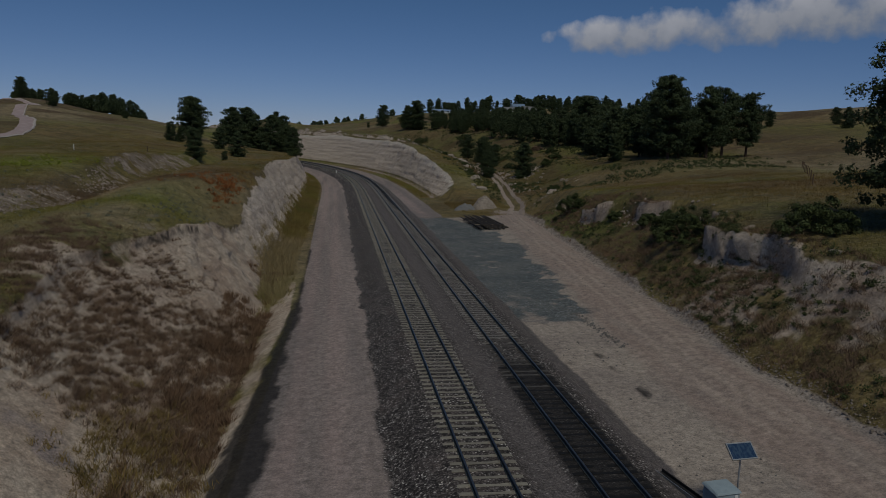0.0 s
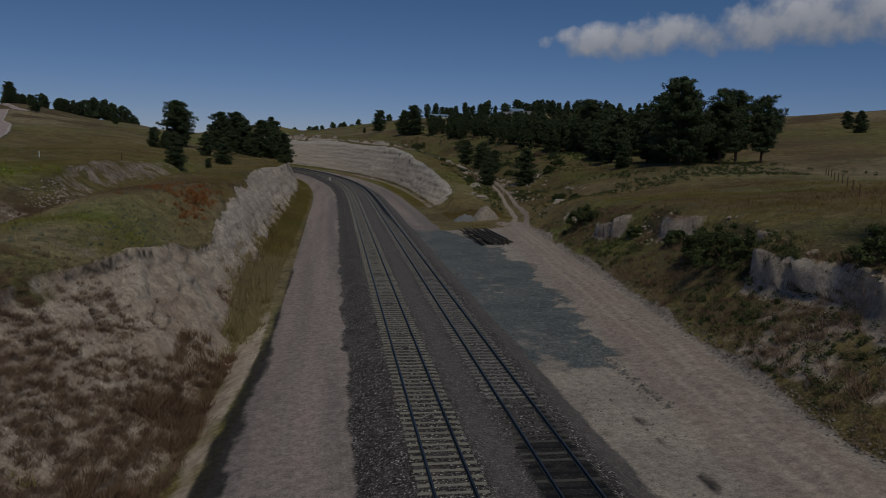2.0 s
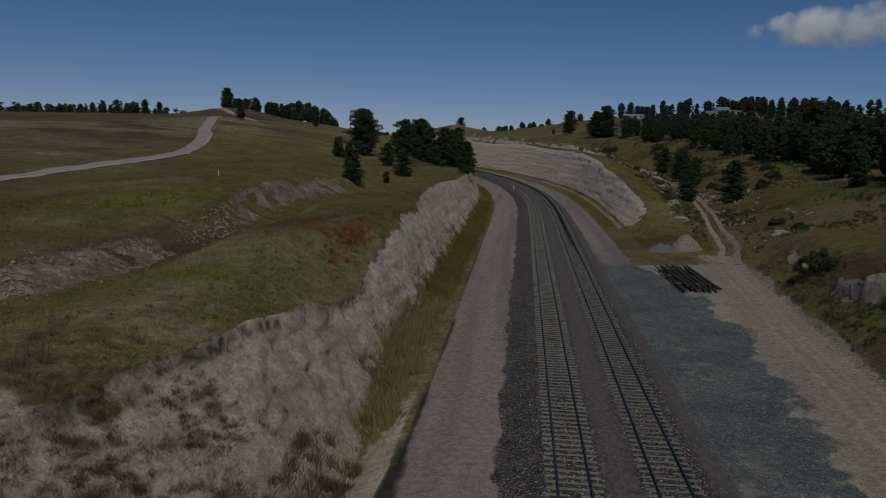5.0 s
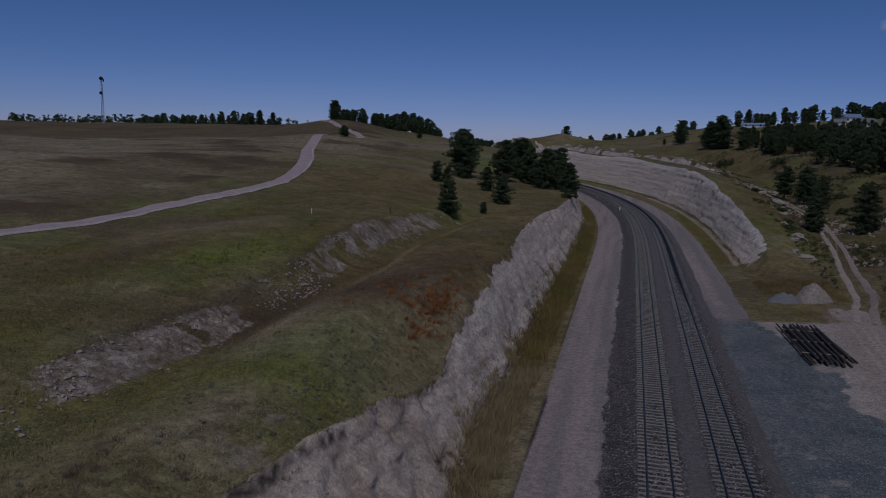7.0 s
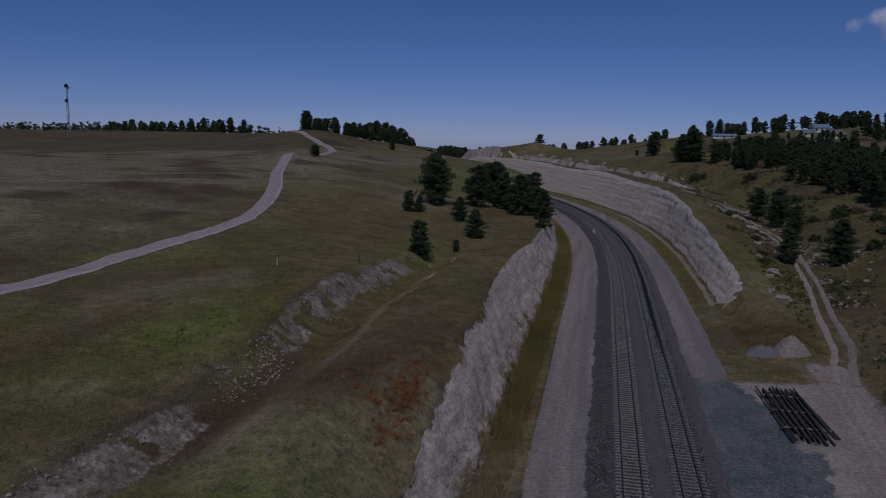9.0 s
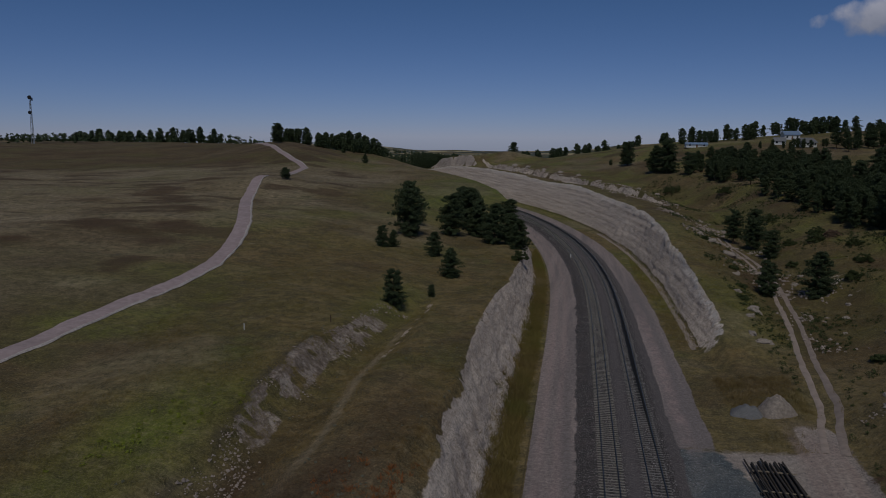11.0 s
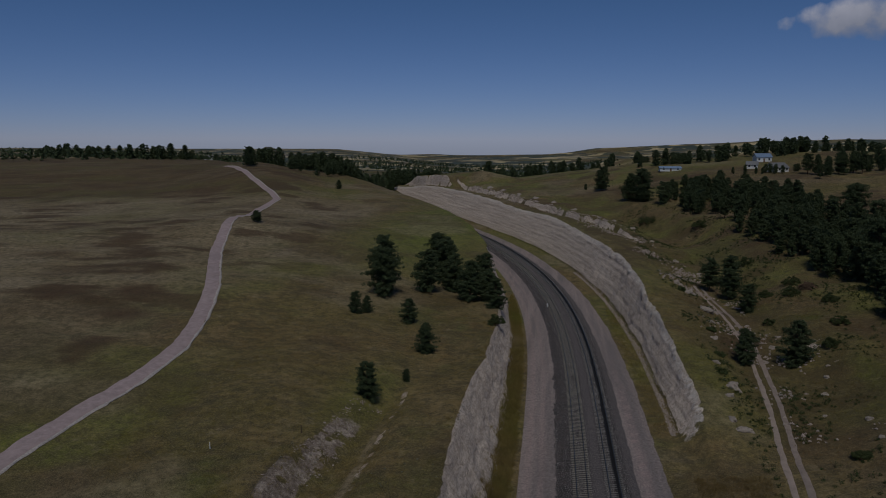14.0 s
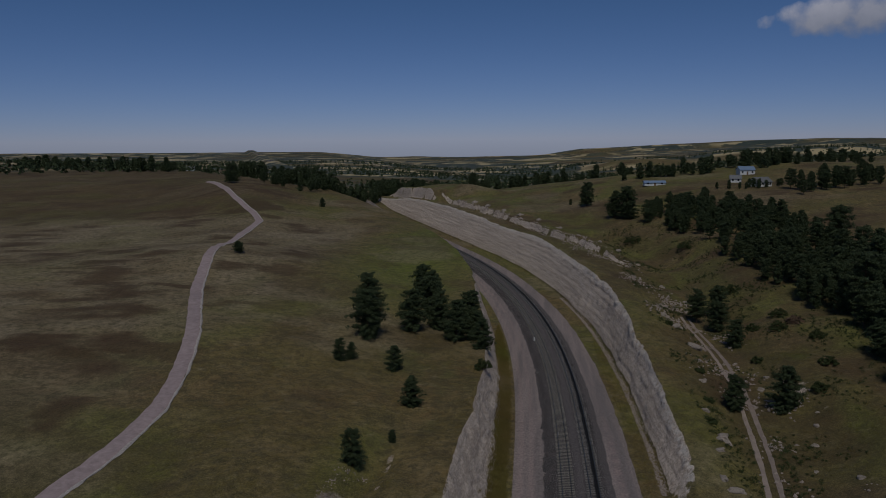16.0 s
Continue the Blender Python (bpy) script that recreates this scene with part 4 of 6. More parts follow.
def pine(seed, high, wide, blades, size, bare=0.16, top=2.4, full=1.0):
    """A pine: a tapered leaning trunk with limbs, and a crown of needle clumps in uneven tiers."""
    rng = np.random.default_rng(seed)
    tree = new("pine_tree")
    bm = bmesh.new()
    lean = rng.uniform(-0.04, 0.04, 2) * high
    bend = lambda t: Vector((lean[0] * t * t, lean[1] * t * t, high * t))
    radius = 0.018 * high + 0.04
    for n in range(5):
        t0, t1 = n / 5, (n + 1) / 5
        tube(bm, bend(t0) - Vector((0, 0, 0.4 if n == 0 else 0)), bend(t1), radius * (1 - 0.85 * t0), radius * (1 - 0.85 * t1), 7)
    clumps, t, lobes = [], bare, rng.uniform(0, 6.28, 2)
    while t < 0.97:
        part_up = (t - bare) / (1 - bare)
        reach = wide * (1 - part_up ** top) ** 0.55 * rng.uniform(0.95, 1.04) * min(1.0, 0.62 + 1.6 * part_up) + 0.02 * high
        for _ in range(max(2, int(full * rng.integers(5, 9) * (0.5 + 0.6 * reach / wide)))):
            angle = rng.uniform(0, 2 * math.pi)
            lobe = 1 + 0.24 * math.sin(2 * angle + lobes[0] + 5 * t) + 0.16 * math.sin(3 * angle + lobes[1] - 9 * t)
            far = reach * lobe * rng.uniform(0.55, 1.02)
            p = bend(t)
            tip = Vector((p.x + far * math.cos(angle), p.y + far * math.sin(angle), p.z + far * rng.uniform(-0.1, 0.30)))
            tube(bm, p, tip, radius * 0.22 * (1 - t) + 0.015, 0.01, 3)
            for k in range(2 if far < 1.2 else 3 if far < 3 else 4):
                q = p.lerp(tip, 1 - 0.26 * k * rng.uniform(0.8, 1.1))
                clumps.append((q.x, q.y, q.z, rng.uniform(0.44, 0.80) * (0.45 + 0.055 * high)))
        t += rng.uniform(0.026, 0.042) * (14 / high) ** 0.5
    p = bend(1.0)
    clumps += [(p.x, p.y, p.z - 0.3, 0.5), (p.x + 0.3, p.y, p.z - 0.9, 0.7), (p.x - 0.3, p.y + 0.2, p.z - 0.8, 0.7)]
    part("trunk", bm, BARK, tree)
    verts, faces = foliage(rng, clumps, blades, size, 0.15)
    ob = new("crown", mesh_of("crown", verts, faces, NEEDLES))
    ob.parent = tree
    return tree


def plant(tree, x, y, scale=1.0, turn=0.0, sink=0.1):
    return copy_thing(tree, Matrix.Translation((x, y, land_z(x, y) - sink)) @ Matrix.Rotation(turn, 4, "Z") @ Matrix.Scale(scale, 4))


PINES = [pine(11, 14, 4.9, 62, 0.145, 0.03, 3.0), pine(12, 14, 4.2, 62, 0.145, 0.04, 2.4), pine(13, 14, 4.6, 56, 0.145, 0.12, 3.2), pine(14, 12, 3.9, 62, 0.14, 0.01, 2.0), pine(15, 14, 3.4, 52, 0.145, 0.20, 2.6), pine(16, 14, 5.6, 110, 0.12, 0.13, 3.0, 0.85), pine(17, 14, 6.8, 30, 0.30, 0.10, 3.0)]
FAR_PINES = [pine(21, 14, 3.8, 18, 0.26, 0.10, 2.8, 0.8), pine(22, 14, 3.1, 18, 0.26, 0.16, 2.2, 0.8), pine(23, 14, 4.1, 18, 0.26, 0.22, 3.2, 0.7), pine(24, 14, 2.8, 18, 0.26, 0.14, 1.8, 0.8)]
FAINT_PINES = [pine(31, 14, 3.8, 4, 0.60, 0.08, 2.8, 0.6), pine(32, 14, 3.1, 4, 0.60, 0.12, 2.2, 0.6), pine(33, 14, 4.2, 4, 0.62, 0.18, 3.2, 0.6)]
TREES = (
    # x, y, height, model
    (-45.2, 232, 12.4, 0), (-48.8, 249, 12.2, 2), (-36.5, 243, 11.5, 1), (-33.5, 258, 12.5, 0), (-40.2, 284, 10.0, 0), (-35.5, 272, 11.0, 1), (-30, 249, 10.5, 3), (-24.9, 240.5, 11.0, 1), (-22.5, 251, 11.4, 3), (-20.4, 243, 8.5, 3), (-18.2, 236, 8.0, 3),
    (-47.4, 214, 5.1, 3), (-45.2, 215.6, 4.2, 1), (-35.3, 213.3, 5.8, 3), (-28.5, 196.1, 6.2, 3), (-33.4, 169.5, 6.4, 3), (-29.3, 180.5, 2.4, 3),
    (34.6, 211.8, 7.6, 3), (44.2, 212, 9.8, 3), (40.2, 275.3, 10.4, 4), (47.7, 283.5, 9.6, 0), (45, 253, 7.6, 3), (44, 268, 9, 2),
    (23.1, 486, 14.4, 2), (39.1, 434, 17.0, 0), (34, 440, 14, 1), (-129, 477, 5.6, 3), (-74, 470, 4.8, 3), (-105.5, 299.5, 4.2, 6), (14.5, 498, 3.5, 3),
    (105.5, 350, 15.7, 0), (-203, 521, 13.6, 2), (-209, 540, 12.0, 0), (77, 258, 17.0, 2), (-55, 640, 12.0, 2), (32.5, 60, 14.3, 5), (166, 248, 7.5, 3), (172, 262, 6.5, 1), (150, 268, 6.5, 2), (146, 274, 6.0, 4), (67.5, 174, 18.8, 2), (71.5, 177, 14.0, 4), (77.2, 175, 16.6, 4), (82.6, 178, 16.4, 4), (87.4, 176, 15.0, 4), (73, 190, 16.5, 1), (61, 188, 6.5, 3), (75.5, 200, 18.2, 4),
)
for n, (tx, ty, high, model) in enumerate(TREES):
    base = 12.0 if model == 3 else 14.0
    ob = plant(PINES[model], tx, ty, high * 0.98 / base, n * 2.4)
    tagged(ob, "dark green pine with a dense uneven crown" if high > 7 else "small bushy young pine on the grass", "tree", "scattered pines")


def wood(seed, count, inside, models, low, high, label, group):
    rng = random.Random(seed)
    placed = []
    tries = 0
    while len(placed) < count and tries < count * 60:
        tries += 1
        x, y = inside(rng)
        if any((x - a) ** 2 + (y - b) ** 2 < 6 for a, b in placed):
            continue
        placed.append((x, y))
        ob = plant(rng.choice(models), x, y, rng.uniform(low, high) / 14, rng.uniform(0, 6.28), 0.3)
        tagged(ob, label, "tree", group)


def far_wood(seed, count, inside, models, low, high, label):
    """A far stand of pines, too small to tell apart, as one mesh."""
    rng = random.Random(seed)
    verts, faces, total = [], [], 0
    for _ in range(count):
        x, y = inside(rng)
        crown = next(o for o in rng.choice(models).children if o.name.startswith("crown")).data
        v = np.empty(len(crown.vertices) * 3, np.float32)
        crown.vertices.foreach_get("co", v)
        size, a = rng.uniform(low, high) / 14, rng.uniform(0, 6.28)
        v = v.reshape(-1, 3) * size
        c, s = math.cos(a), math.sin(a)
        verts.append(np.c_[v[:, 0] * c - v[:, 1] * s + x, v[:, 0] * s + v[:, 1] * c + y, v[:, 2] + land_z(x, y) - 0.4])
        faces.append(np.arange(len(v)).reshape(-1, 3) + total)
        total += len(v)
    tagged(new("distant_pines", mesh_of("distant_pines", np.concatenate(verts), np.concatenate(faces), NEEDLES)), label, "woods", kind="stuff")


def band(points, spread):
    """Places scattered along a broken line, within a distance of it."""
    def pick(rng):
        n = rng.randrange(len(points) - 1)
        t = rng.random()
        a, b = points[n], points[n + 1]
        return a[0] + (b[0] - a[0]) * t + rng.uniform(-spread, spread), a[1] + (b[1] - a[1]) * t + rng.uniform(-spread, spread)
    return pick


DEEP, EDGE, FAR = "tall pine in a dense dark wood", "tall pine at the edge of a dark wood", "distant dark pine on a grassy ridge"
wood(1, 150, band(((60, 440), (80, 420), (90, 380), (87, 335), (84, 295), (82, 268)), 13), FAR_PINES, 7, 11.5, DEEP, "pine wood")
wood(2, 58, band(((80, 190), (78, 205), (80, 222), (92, 250), (98, 280), (95, 310)), 12), FAR_PINES, 8, 14, EDGE, "pine wood")
far_wood(3, 46, band(((-690, 940), (-600, 905), (-460, 805), (-375, 770)), 14), FAINT_PINES, 9, 17, "dark pines along a far grassy ridge")
far_wood(4, 40, band(((-250, 640), (-180, 600), (-150, 580)), 14), FAINT_PINES, 9, 16, "dark pines behind the hill crest")
far_wood(5, 9, band(((-195, 560), (-150, 548)), 8), FAINT_PINES, 7, 13, "dark pines on the hill shoulder")
far_wood(6, 70, band(((-170, 640), (-160, 760), (-130, 880)), 22), FAINT_PINES, 9, 16, "dark pine wood in the far valley")
far_wood(7, 34, band(((-60, 700), (0, 690), (70, 650)), 14), FAINT_PINES, 7, 13, "scattered pines on a far hilltop")
far_wood(8, 16, band(((50, 560), (115, 560)), 9), FAINT_PINES, 6, 12, "scattered pines on a far hilltop")
far_wood(9, 44, band(((115, 570), (170, 600), (230, 640)), 16), FAINT_PINES, 7, 12, "dark pine wood on the far hill")
wood(12, 11, band(((94, 474), (104, 476), (112, 477), (128, 480)), 3), FAR_PINES, 4, 6.5, EDGE, "pine wood")
wood(13, 46, band(((44, 432), (52, 425), (60, 400), (64, 360), (70, 318), (75, 285), (78, 260), (79, 238)), 6), FAR_PINES, 6.5, 11.5, EDGE, "pine wood")
wood(10, 24, band(((125, 455), (160, 480), (220, 500)), 10), FAR_PINES, 7, 12, EDGE, "pine wood")
far_wood(11, 7, band(((150, 330), (190, 350)), 9), FAINT_PINES, 6, 11, "scattered pines on a far hillside")
for model in PINES + FAR_PINES + FAINT_PINES:
    for ob in (*model.children_recursive, model):
        bpy.data.objects.remove(ob)



# ---- tracks across the fields ----
def smooth_line(points, step=1.5):
    pts = np.array(points, float)
    dist = np.r_[0, np.cumsum(np.hypot(*np.diff(pts, axis=0).T))]
    at = np.arange(0, dist[-1], step)
    x, y = np.interp(at, dist, pts[:, 0]), np.interp(at, dist, pts[:, 1])
    k = np.hanning(13) / np.hanning(13).sum()
    pad = lambda a: np.r_[[a[0] + (a[0] - a[1]) * n for n in range(6, 0, -1)], a, [a[-1] + (a[-1] - a[-2]) * n for n in range(1, 7)]]
    return np.convolve(pad(x), k, "valid"), np.convolve(pad(y), k, "valid")


def ribbon(name, points, left, right, material, label, lift=0.07, step=1.5, seed=1, rag=0.24):
    """A worn track laid on the ground between two distances from its middle line, with ragged edges."""
    x, y = smooth_line(points, step)
    tx, ty = np.gradient(x), np.gradient(y)
    size = np.hypot(tx, ty)
    nx, ny = ty / size, -tx / size
    rows = []
    lanes = 5
    for n in range(lanes):
        t = n / (lanes - 1)
        ragged = (fractal(x, y, 2.4, seed + n, 4) * rag) if n in (0, lanes - 1) else 0
        off = left + (right - left) * t + ragged
        px, py = x + nx * off, y + ny * off
        lift_n = lift * (0.25 if n in (0, lanes - 1) else 1)
        rows.append(np.c_[px, py, land(px, py)[0] + lift_n])
    verts = np.stack(rows, 1).reshape(-1, 3)
    count = len(x)
    quad = np.arange(count * lanes).reshape(count, lanes)
    faces = np.stack([quad[:-1, :-1], quad[:-1, 1:], quad[1:, 1:], quad[1:, :-1]], -1).reshape(-1, 4)
    return tagged(new(name, mesh_of(name, verts, faces, material, True)), label, "road", kind="structure")


FIELD_ROAD = ((-75, 60), (-74, 90), (-73, 110), (-71.8, 124), (-71, 132), (-71, 141), (-71, 151), (-69.9, 162), (-70.8, 179), (-75, 196), (-82.7, 218), (-92.2, 238.5), (-103.4, 263.5), (-112.2, 289), (-121, 318), (-130, 360), (-137.5, 401), (-149, 421.6), (-180, 470), (-218.7, 532), (-240, 565))
GULLY_TRACK = ((24.5, 138), (26.6, 147), (28.2, 151.5), (30.8, 170), (34, 188), (36.3, 205), (38.3, 222), (38.9, 236), (39, 248), (38, 262), (37.5, 278))
ROAD_SOIL = plain("field_road_gravel", (0.40, 0.310, 0.295), 0.95, 0.9, 0.22, bump=0.5)
ribbon("field_road", FIELD_ROAD, -1.6, 1.6, ROAD_SOIL, "pinkish unpaved road winding over the prairie", 0.16)
STONY = plain("windrow_stones", (0.46, 0.40, 0.36), 0.95, 3.0, 0.4, bump=0.9)
ribbon("road_edge", FIELD_ROAD, 1.5, 2.0, STONY, "pale stones graded to the edge of an unpaved road", 0.24, 1.0, 11)
ribbon("wheel_track", GULLY_TRACK, -1.45, -0.55, TRACK_SOIL, "pale wheel track worn into the grass", 0.08, 1.0, 3, 0.13)
ribbon("wheel_track", GULLY_TRACK, 0.55, 1.45, TRACK_SOIL, "pale wheel track worn into the grass", 0.08, 1.0, 7, 0.13)


# ---- grass, scrub and shrubs ----
def tufts(name, label, material, rng, x, y, high, wide, blades, lean=0.5, thin=1.0):
    """Many tufts of grass on the ground, as one sheet of blades."""
    z = land(x, y)[0]
    n = len(x) * blades
    rep = lambda a: np.repeat(a, blades)
    bx, by, bz = rep(x) + rng.normal(0, wide, n), rep(y) + rng.normal(0, wide, n), rep(z) - 0.05
    h = rep(high) * rng.uniform(0.5, 1.15, n)
    a = rng.uniform(0, 2 * math.pi, n)
    w = rng.uniform(0.014, 0.032, n) * (0.6 + h) * thin
    tip = rng.normal(0, lean, (n, 2)) * h[:, None]
    verts = np.stack([np.c_[bx - np.cos(a) * w, by - np.sin(a) * w, bz], np.c_[bx + np.cos(a) * w, by + np.sin(a) * w, bz], np.c_[bx + tip[:, 0], by + tip[:, 1], bz + h]], 1).reshape(-1, 3)
    data = mesh_of(name, verts, np.arange(3 * n).reshape(-1, 3), material)
    for key, values in patch_masks(x, y).items():
        data.attributes.new(key, "FLOAT", "POINT").data.foreach_set("value", np.repeat(values, blades * 3).astype(np.float32))
    tagged(new(name, data), label, "grass", kind="stuff")


def sow(rng, count, x0, x1, y0, y1, keep):
    """Random places in a box where keep(x, y) is larger than a random number."""
    x, y = rng.uniform(x0, x1, count), rng.uniform(y0, y1, count)
    ok = keep(x, y) > rng.uniform(0, 1, count)
    return x[ok], y[ok]


def grassy(x, y):
    """How much grass grows: none on the railway, the yard, bare faces and worn tracks."""
    z, face, d, hill = land(x, y)
    ok = (1 - ease(face, 0.2, 0.7)) * (1 - 0.9 * spot(x, y, -22.5, 63, 4.2, 8))
    ok = ok * np.where((d > -9.6) & (d < np.where(y < 138, along(RIGHT_TOE, y) + 0.6, 12.4)), 0, 1)
    for points, half in ((GULLY_TRACK, 1.9), (FIELD_ROAD, 3.0)):
        px, py = smooth_line(points, 3.0)
        near = np.min((x[:, None] - px) ** 2 + (y[:, None] - py) ** 2, 1)
        ok = ok * (near > half**2)
    return ok


rng = np.random.default_rng(5)
gx, gy = sow(rng, 60000, -150, -30, 90, 340, lambda x, y: grassy(x, y) * np.clip(0.30 + 0.8 * fractal(x, y, 8, 83), 0, 1))
tufts("prairie_tussocks", "coarse olive and straw tussocks over the hill", GRASS, rng, gx, gy, rng.uniform(0.15, 0.38, len(gx)), 0.25, 5, 0.7, 0.8)
gx, gy = sow(rng, 40000, 24, 120, 90, 420, lambda x, y: grassy(x, y) * np.clip(0.30 + 0.8 * fractal(x, y, 8, 84), 0, 1))
tufts("prairie_tussocks", "coarse olive and straw tussocks over the hill", GRASS, rng, gx, gy, rng.uniform(0.2, 0.45, len(gx)), 0.35, 8, 0.6)
gx, gy = sow(rng, 110000, -62, -12, 50, 240, lambda x, y: grassy(x, y) * (0.45 + 0.5 * fractal(x, y, 6, 81)) * np.where(y > 150, 0.5, 1))
tufts("prairie_grass", "dry olive prairie grass in tufts", GRASS, rng, gx, gy, rng.uniform(0.14, 0.36, len(gx)), 0.22, 9, 0.6, 0.9)
gx, gy = sow(rng, 60000, 17, 62, 44, 260, lambda x, y: grassy(x, y) * (0.45 + 0.5 * fractal(x, y, 6, 82)) * np.where(y > 150, 0.5, 1))
tufts("prairie_grass", "dry olive prairie grass in tufts", GRASS, rng, gx, gy, rng.uniform(0.16, 0.42, len(gx)), 0.24, 10)
REED = blade_material("ditch_grass", (0.145, 0.125, 0.036), 0.55)
gx, gy = sow(rng, 34000, -17, -9, 72, 300, lambda x, y: ease(-(x - line_x(y)), 9.6, 10.6) * ease((x - line_x(y)) - along(LEFT_TOE, y) + 1.0, 0, 1.0) * ease(y + 4 * fractal(x, y, 4, 85), 74, 90))
tufts("ditch_grass", "tall golden-green grass along the ditch", REED, rng, gx, gy, rng.uniform(0.3, 0.95, len(gx)), 0.2, 15, 0.4, 0.75)
gx, gy = sow(rng, 12000, 11, 22, 180, 330, lambda x, y: ease(x - line_x(y), 12.2, 13.2) * ease(17.5 - (x - line_x(y)), 0, 1.0))
tufts("ditch_grass", "low brown grass between track and rock face", REED, rng, gx, gy, rng.uniform(0.25, 0.6, len(gx)), 0.16, 4, 0.4)


def shrub_stuff(name, label, material, rng, x, y, size, blades, leaf, category="scrub"):
    z = land(x, y)[0]
    verts, faces = foliage(rng, np.c_[x, y, z + size * 0.45, size], blades, leaf, 0.0)
    tagged(new(name, mesh_of(name, verts, faces, material)), label, category, kind="stuff")


RUST = plain("rust_weeds", (0.19, 0.118, 0.072), 0.9, 0.8, 0.4, islands=True)
soft_face = lambda x, y: land(x, y)[1]
bank = lambda x, y: np.maximum(np.maximum(soft_face(x, y), spot(x, y, -22, 63, 4, 8)), ease(x - along(BRINK_X, y), 0, 1.5)) * ease(y + 2 * fractal(x, y, 4, 92), 46, 52) * np.clip(ease(-y - 0.6 * (x + 16), -80, -66) * (0.85 + 0.7 * fractal(x, y, 5, 91)), 0, 1)
gx, gy = sow(rng, 7500, -26, -11, 44, 92, bank)
tufts("dry_scrub", "rust-brown dry tufts dotted over the eroded bank", SCRUB, rng, gx, gy, rng.uniform(0.15, 0.42, len(gx)), 0.17, 70, 0.8, 0.55)
gx, gy = sow(rng, 850, -14, -10.8, 44, 92, lambda x, y: 0.2 + 0.8 * fractal(x, y, 5, 95))
tufts("dry_scrub", "rust-red weeds along the foot of the bank", RUST, rng, gx, gy, rng.uniform(0.3, 0.8, len(gx)), 0.22, 70, 0.5, 0.8)
gx, gy = sow(rng, 5600, 17, 30, 44, 135, lambda x, y: np.clip(ease(x - along(RIGHT_TOE, y), 0.3, 1.5) * ease(along(RIGHT_TOE, y) + 8 - x, 0, 2) * (0.5 + 0.9 * fractal(x, y, 5, 96)), 0, 1))
tufts("bank_weeds", "brown dry weeds on the roadside bank", SCRUB, rng, gx, gy, rng.uniform(0.2, 0.5, len(gx)), 0.25, 50, 0.7, 0.7)
gx, gy = sow(rng, 3200, 17, 30, 44, 135, lambda x, y: np.clip(ease(x - along(RIGHT_TOE, y), 0.3, 1.5) * ease(along(RIGHT_TOE, y) + 8 - x, 0, 2) * (0.2 + 0.9 * fractal(x, y, 6, 97)), 0, 1))
shrub_stuff("bank_weeds", "green leafy weeds on the roadside bank", LEAVES, rng, gx, gy, rng.uniform(0.15, 0.5, len(gx)), 70, 0.05)
gx, gy = sow(rng, 500, -40, -17, 62, 150, lambda x, y: grassy(x, y) * np.clip(0.15 + 0.7 * fractal(x, y, 7, 98), 0, 1))
shrub_stuff("sagebrush", "grey-green sagebrush tufts among the grass", SAGE, rng, gx, gy, rng.uniform(0.1, 0.26, len(gx)), 60, 0.04)
gx, gy = sow(rng, 17000, 26, 92, 140, 420, lambda x, y: grassy(x, y) * np.clip(0.15 + 0.8 * fractal(x, y, 9, 99), 0, 1))
shrub_stuff("gully_brush", "dark low brush in the gully", LEAVES, rng, gx, gy, rng.uniform(0.2, 0.8, len(gx)), 34, 0.10)
SUMAC = plain("red_sumac", (0.30, 0.112, 0.034), 0.85, 0.8, 0.35, islands=True)
gx, gy = sow(rng, 2600, -25, -16.2, 94, 116, lambda x, y: grassy(x, y) * np.clip(0.6 * spot(x, y, -18.2, 105, 0.9, 5.0) + 0.06 * spot(x, y, -21.5, 106, 2.6, 5), 0, 1))
tufts("red_sumac", "orange-red low shrubs at the cliff edge", SUMAC, rng, gx, gy, rng.uniform(0.25, 0.5, len(gx)), 0.18, 26, 0.7, 1.3)
WEED = plain("yellow_weeds", (0.23, 0.26, 0.035), 0.85, 0.8, 0.3, islands=True)
gx, gy = sow(rng, 500, -48, -34, 98, 130, lambda x, y: grassy(x, y) * spot(x, y, -41.5, 113.5, 2.2, 7, -0.3) * 0.8)
shrub_stuff("yellow_weeds", "bright yellow-green weeds in a patch", WEED, rng, gx, gy, rng.uniform(0.15, 0.4, len(gx)), 26, 0.08)

gx, gy = sow(rng, 2600, -34, -12, 96, 260, lambda x, y: grassy(x, y) * ease(-(x - line_x(y)), 14.5, 15.5) * ease((x - line_x(y)) + 20.5, 0, 2.0) * np.clip(0.35 + 0.9 * fractal(x, y, 6, 101), 0, 1))
tufts("crest_brush", "low brown and green brush along the top of the rock face", GRASS, rng, gx, gy, rng.uniform(0.3, 0.7, len(gx)), 0.2, 30, 0.5, 0.6)
brow = lambda x, y: soft_face(x, y) * ease(land(x, y)[0], np.interp(y, (92, 112, 140), (3.4, 5.2, 6.3)), np.interp(y, (92, 112, 140), (4.2, 6.0, 7.1)))
gx, gy = sow(rng, 9000, -21, -13, 90, 170, brow)
tufts("brow_grass", "grey-brown grass on the brow of the rock face", GRASS, rng, gx, gy, rng.uniform(0.2, 0.5, len(gx)), 0.15, 8, 0.6)
gx, gy = sow(rng, 1600, -21, -13, 90, 170, brow)
shrub_stuff("sagebrush", "grey-green sagebrush on the brow of the rock face", SAGE, rng, gx, gy, rng.uniform(0.1, 0.28, len(gx)), 50, 0.04)
gx, gy = sow(rng, 3000, -16, -11, 92, 175, lambda x, y: ease(along(LEFT_TOE, y) + 0.4 - x + line_x(y), 0, 0.5) * ease(x - line_x(y) - along(LEFT_TOE, y) + 2.2, 0, 2.0) * np.clip(0.1 + 1.2 * fractal(x, y, 5, 103), 0, 1))
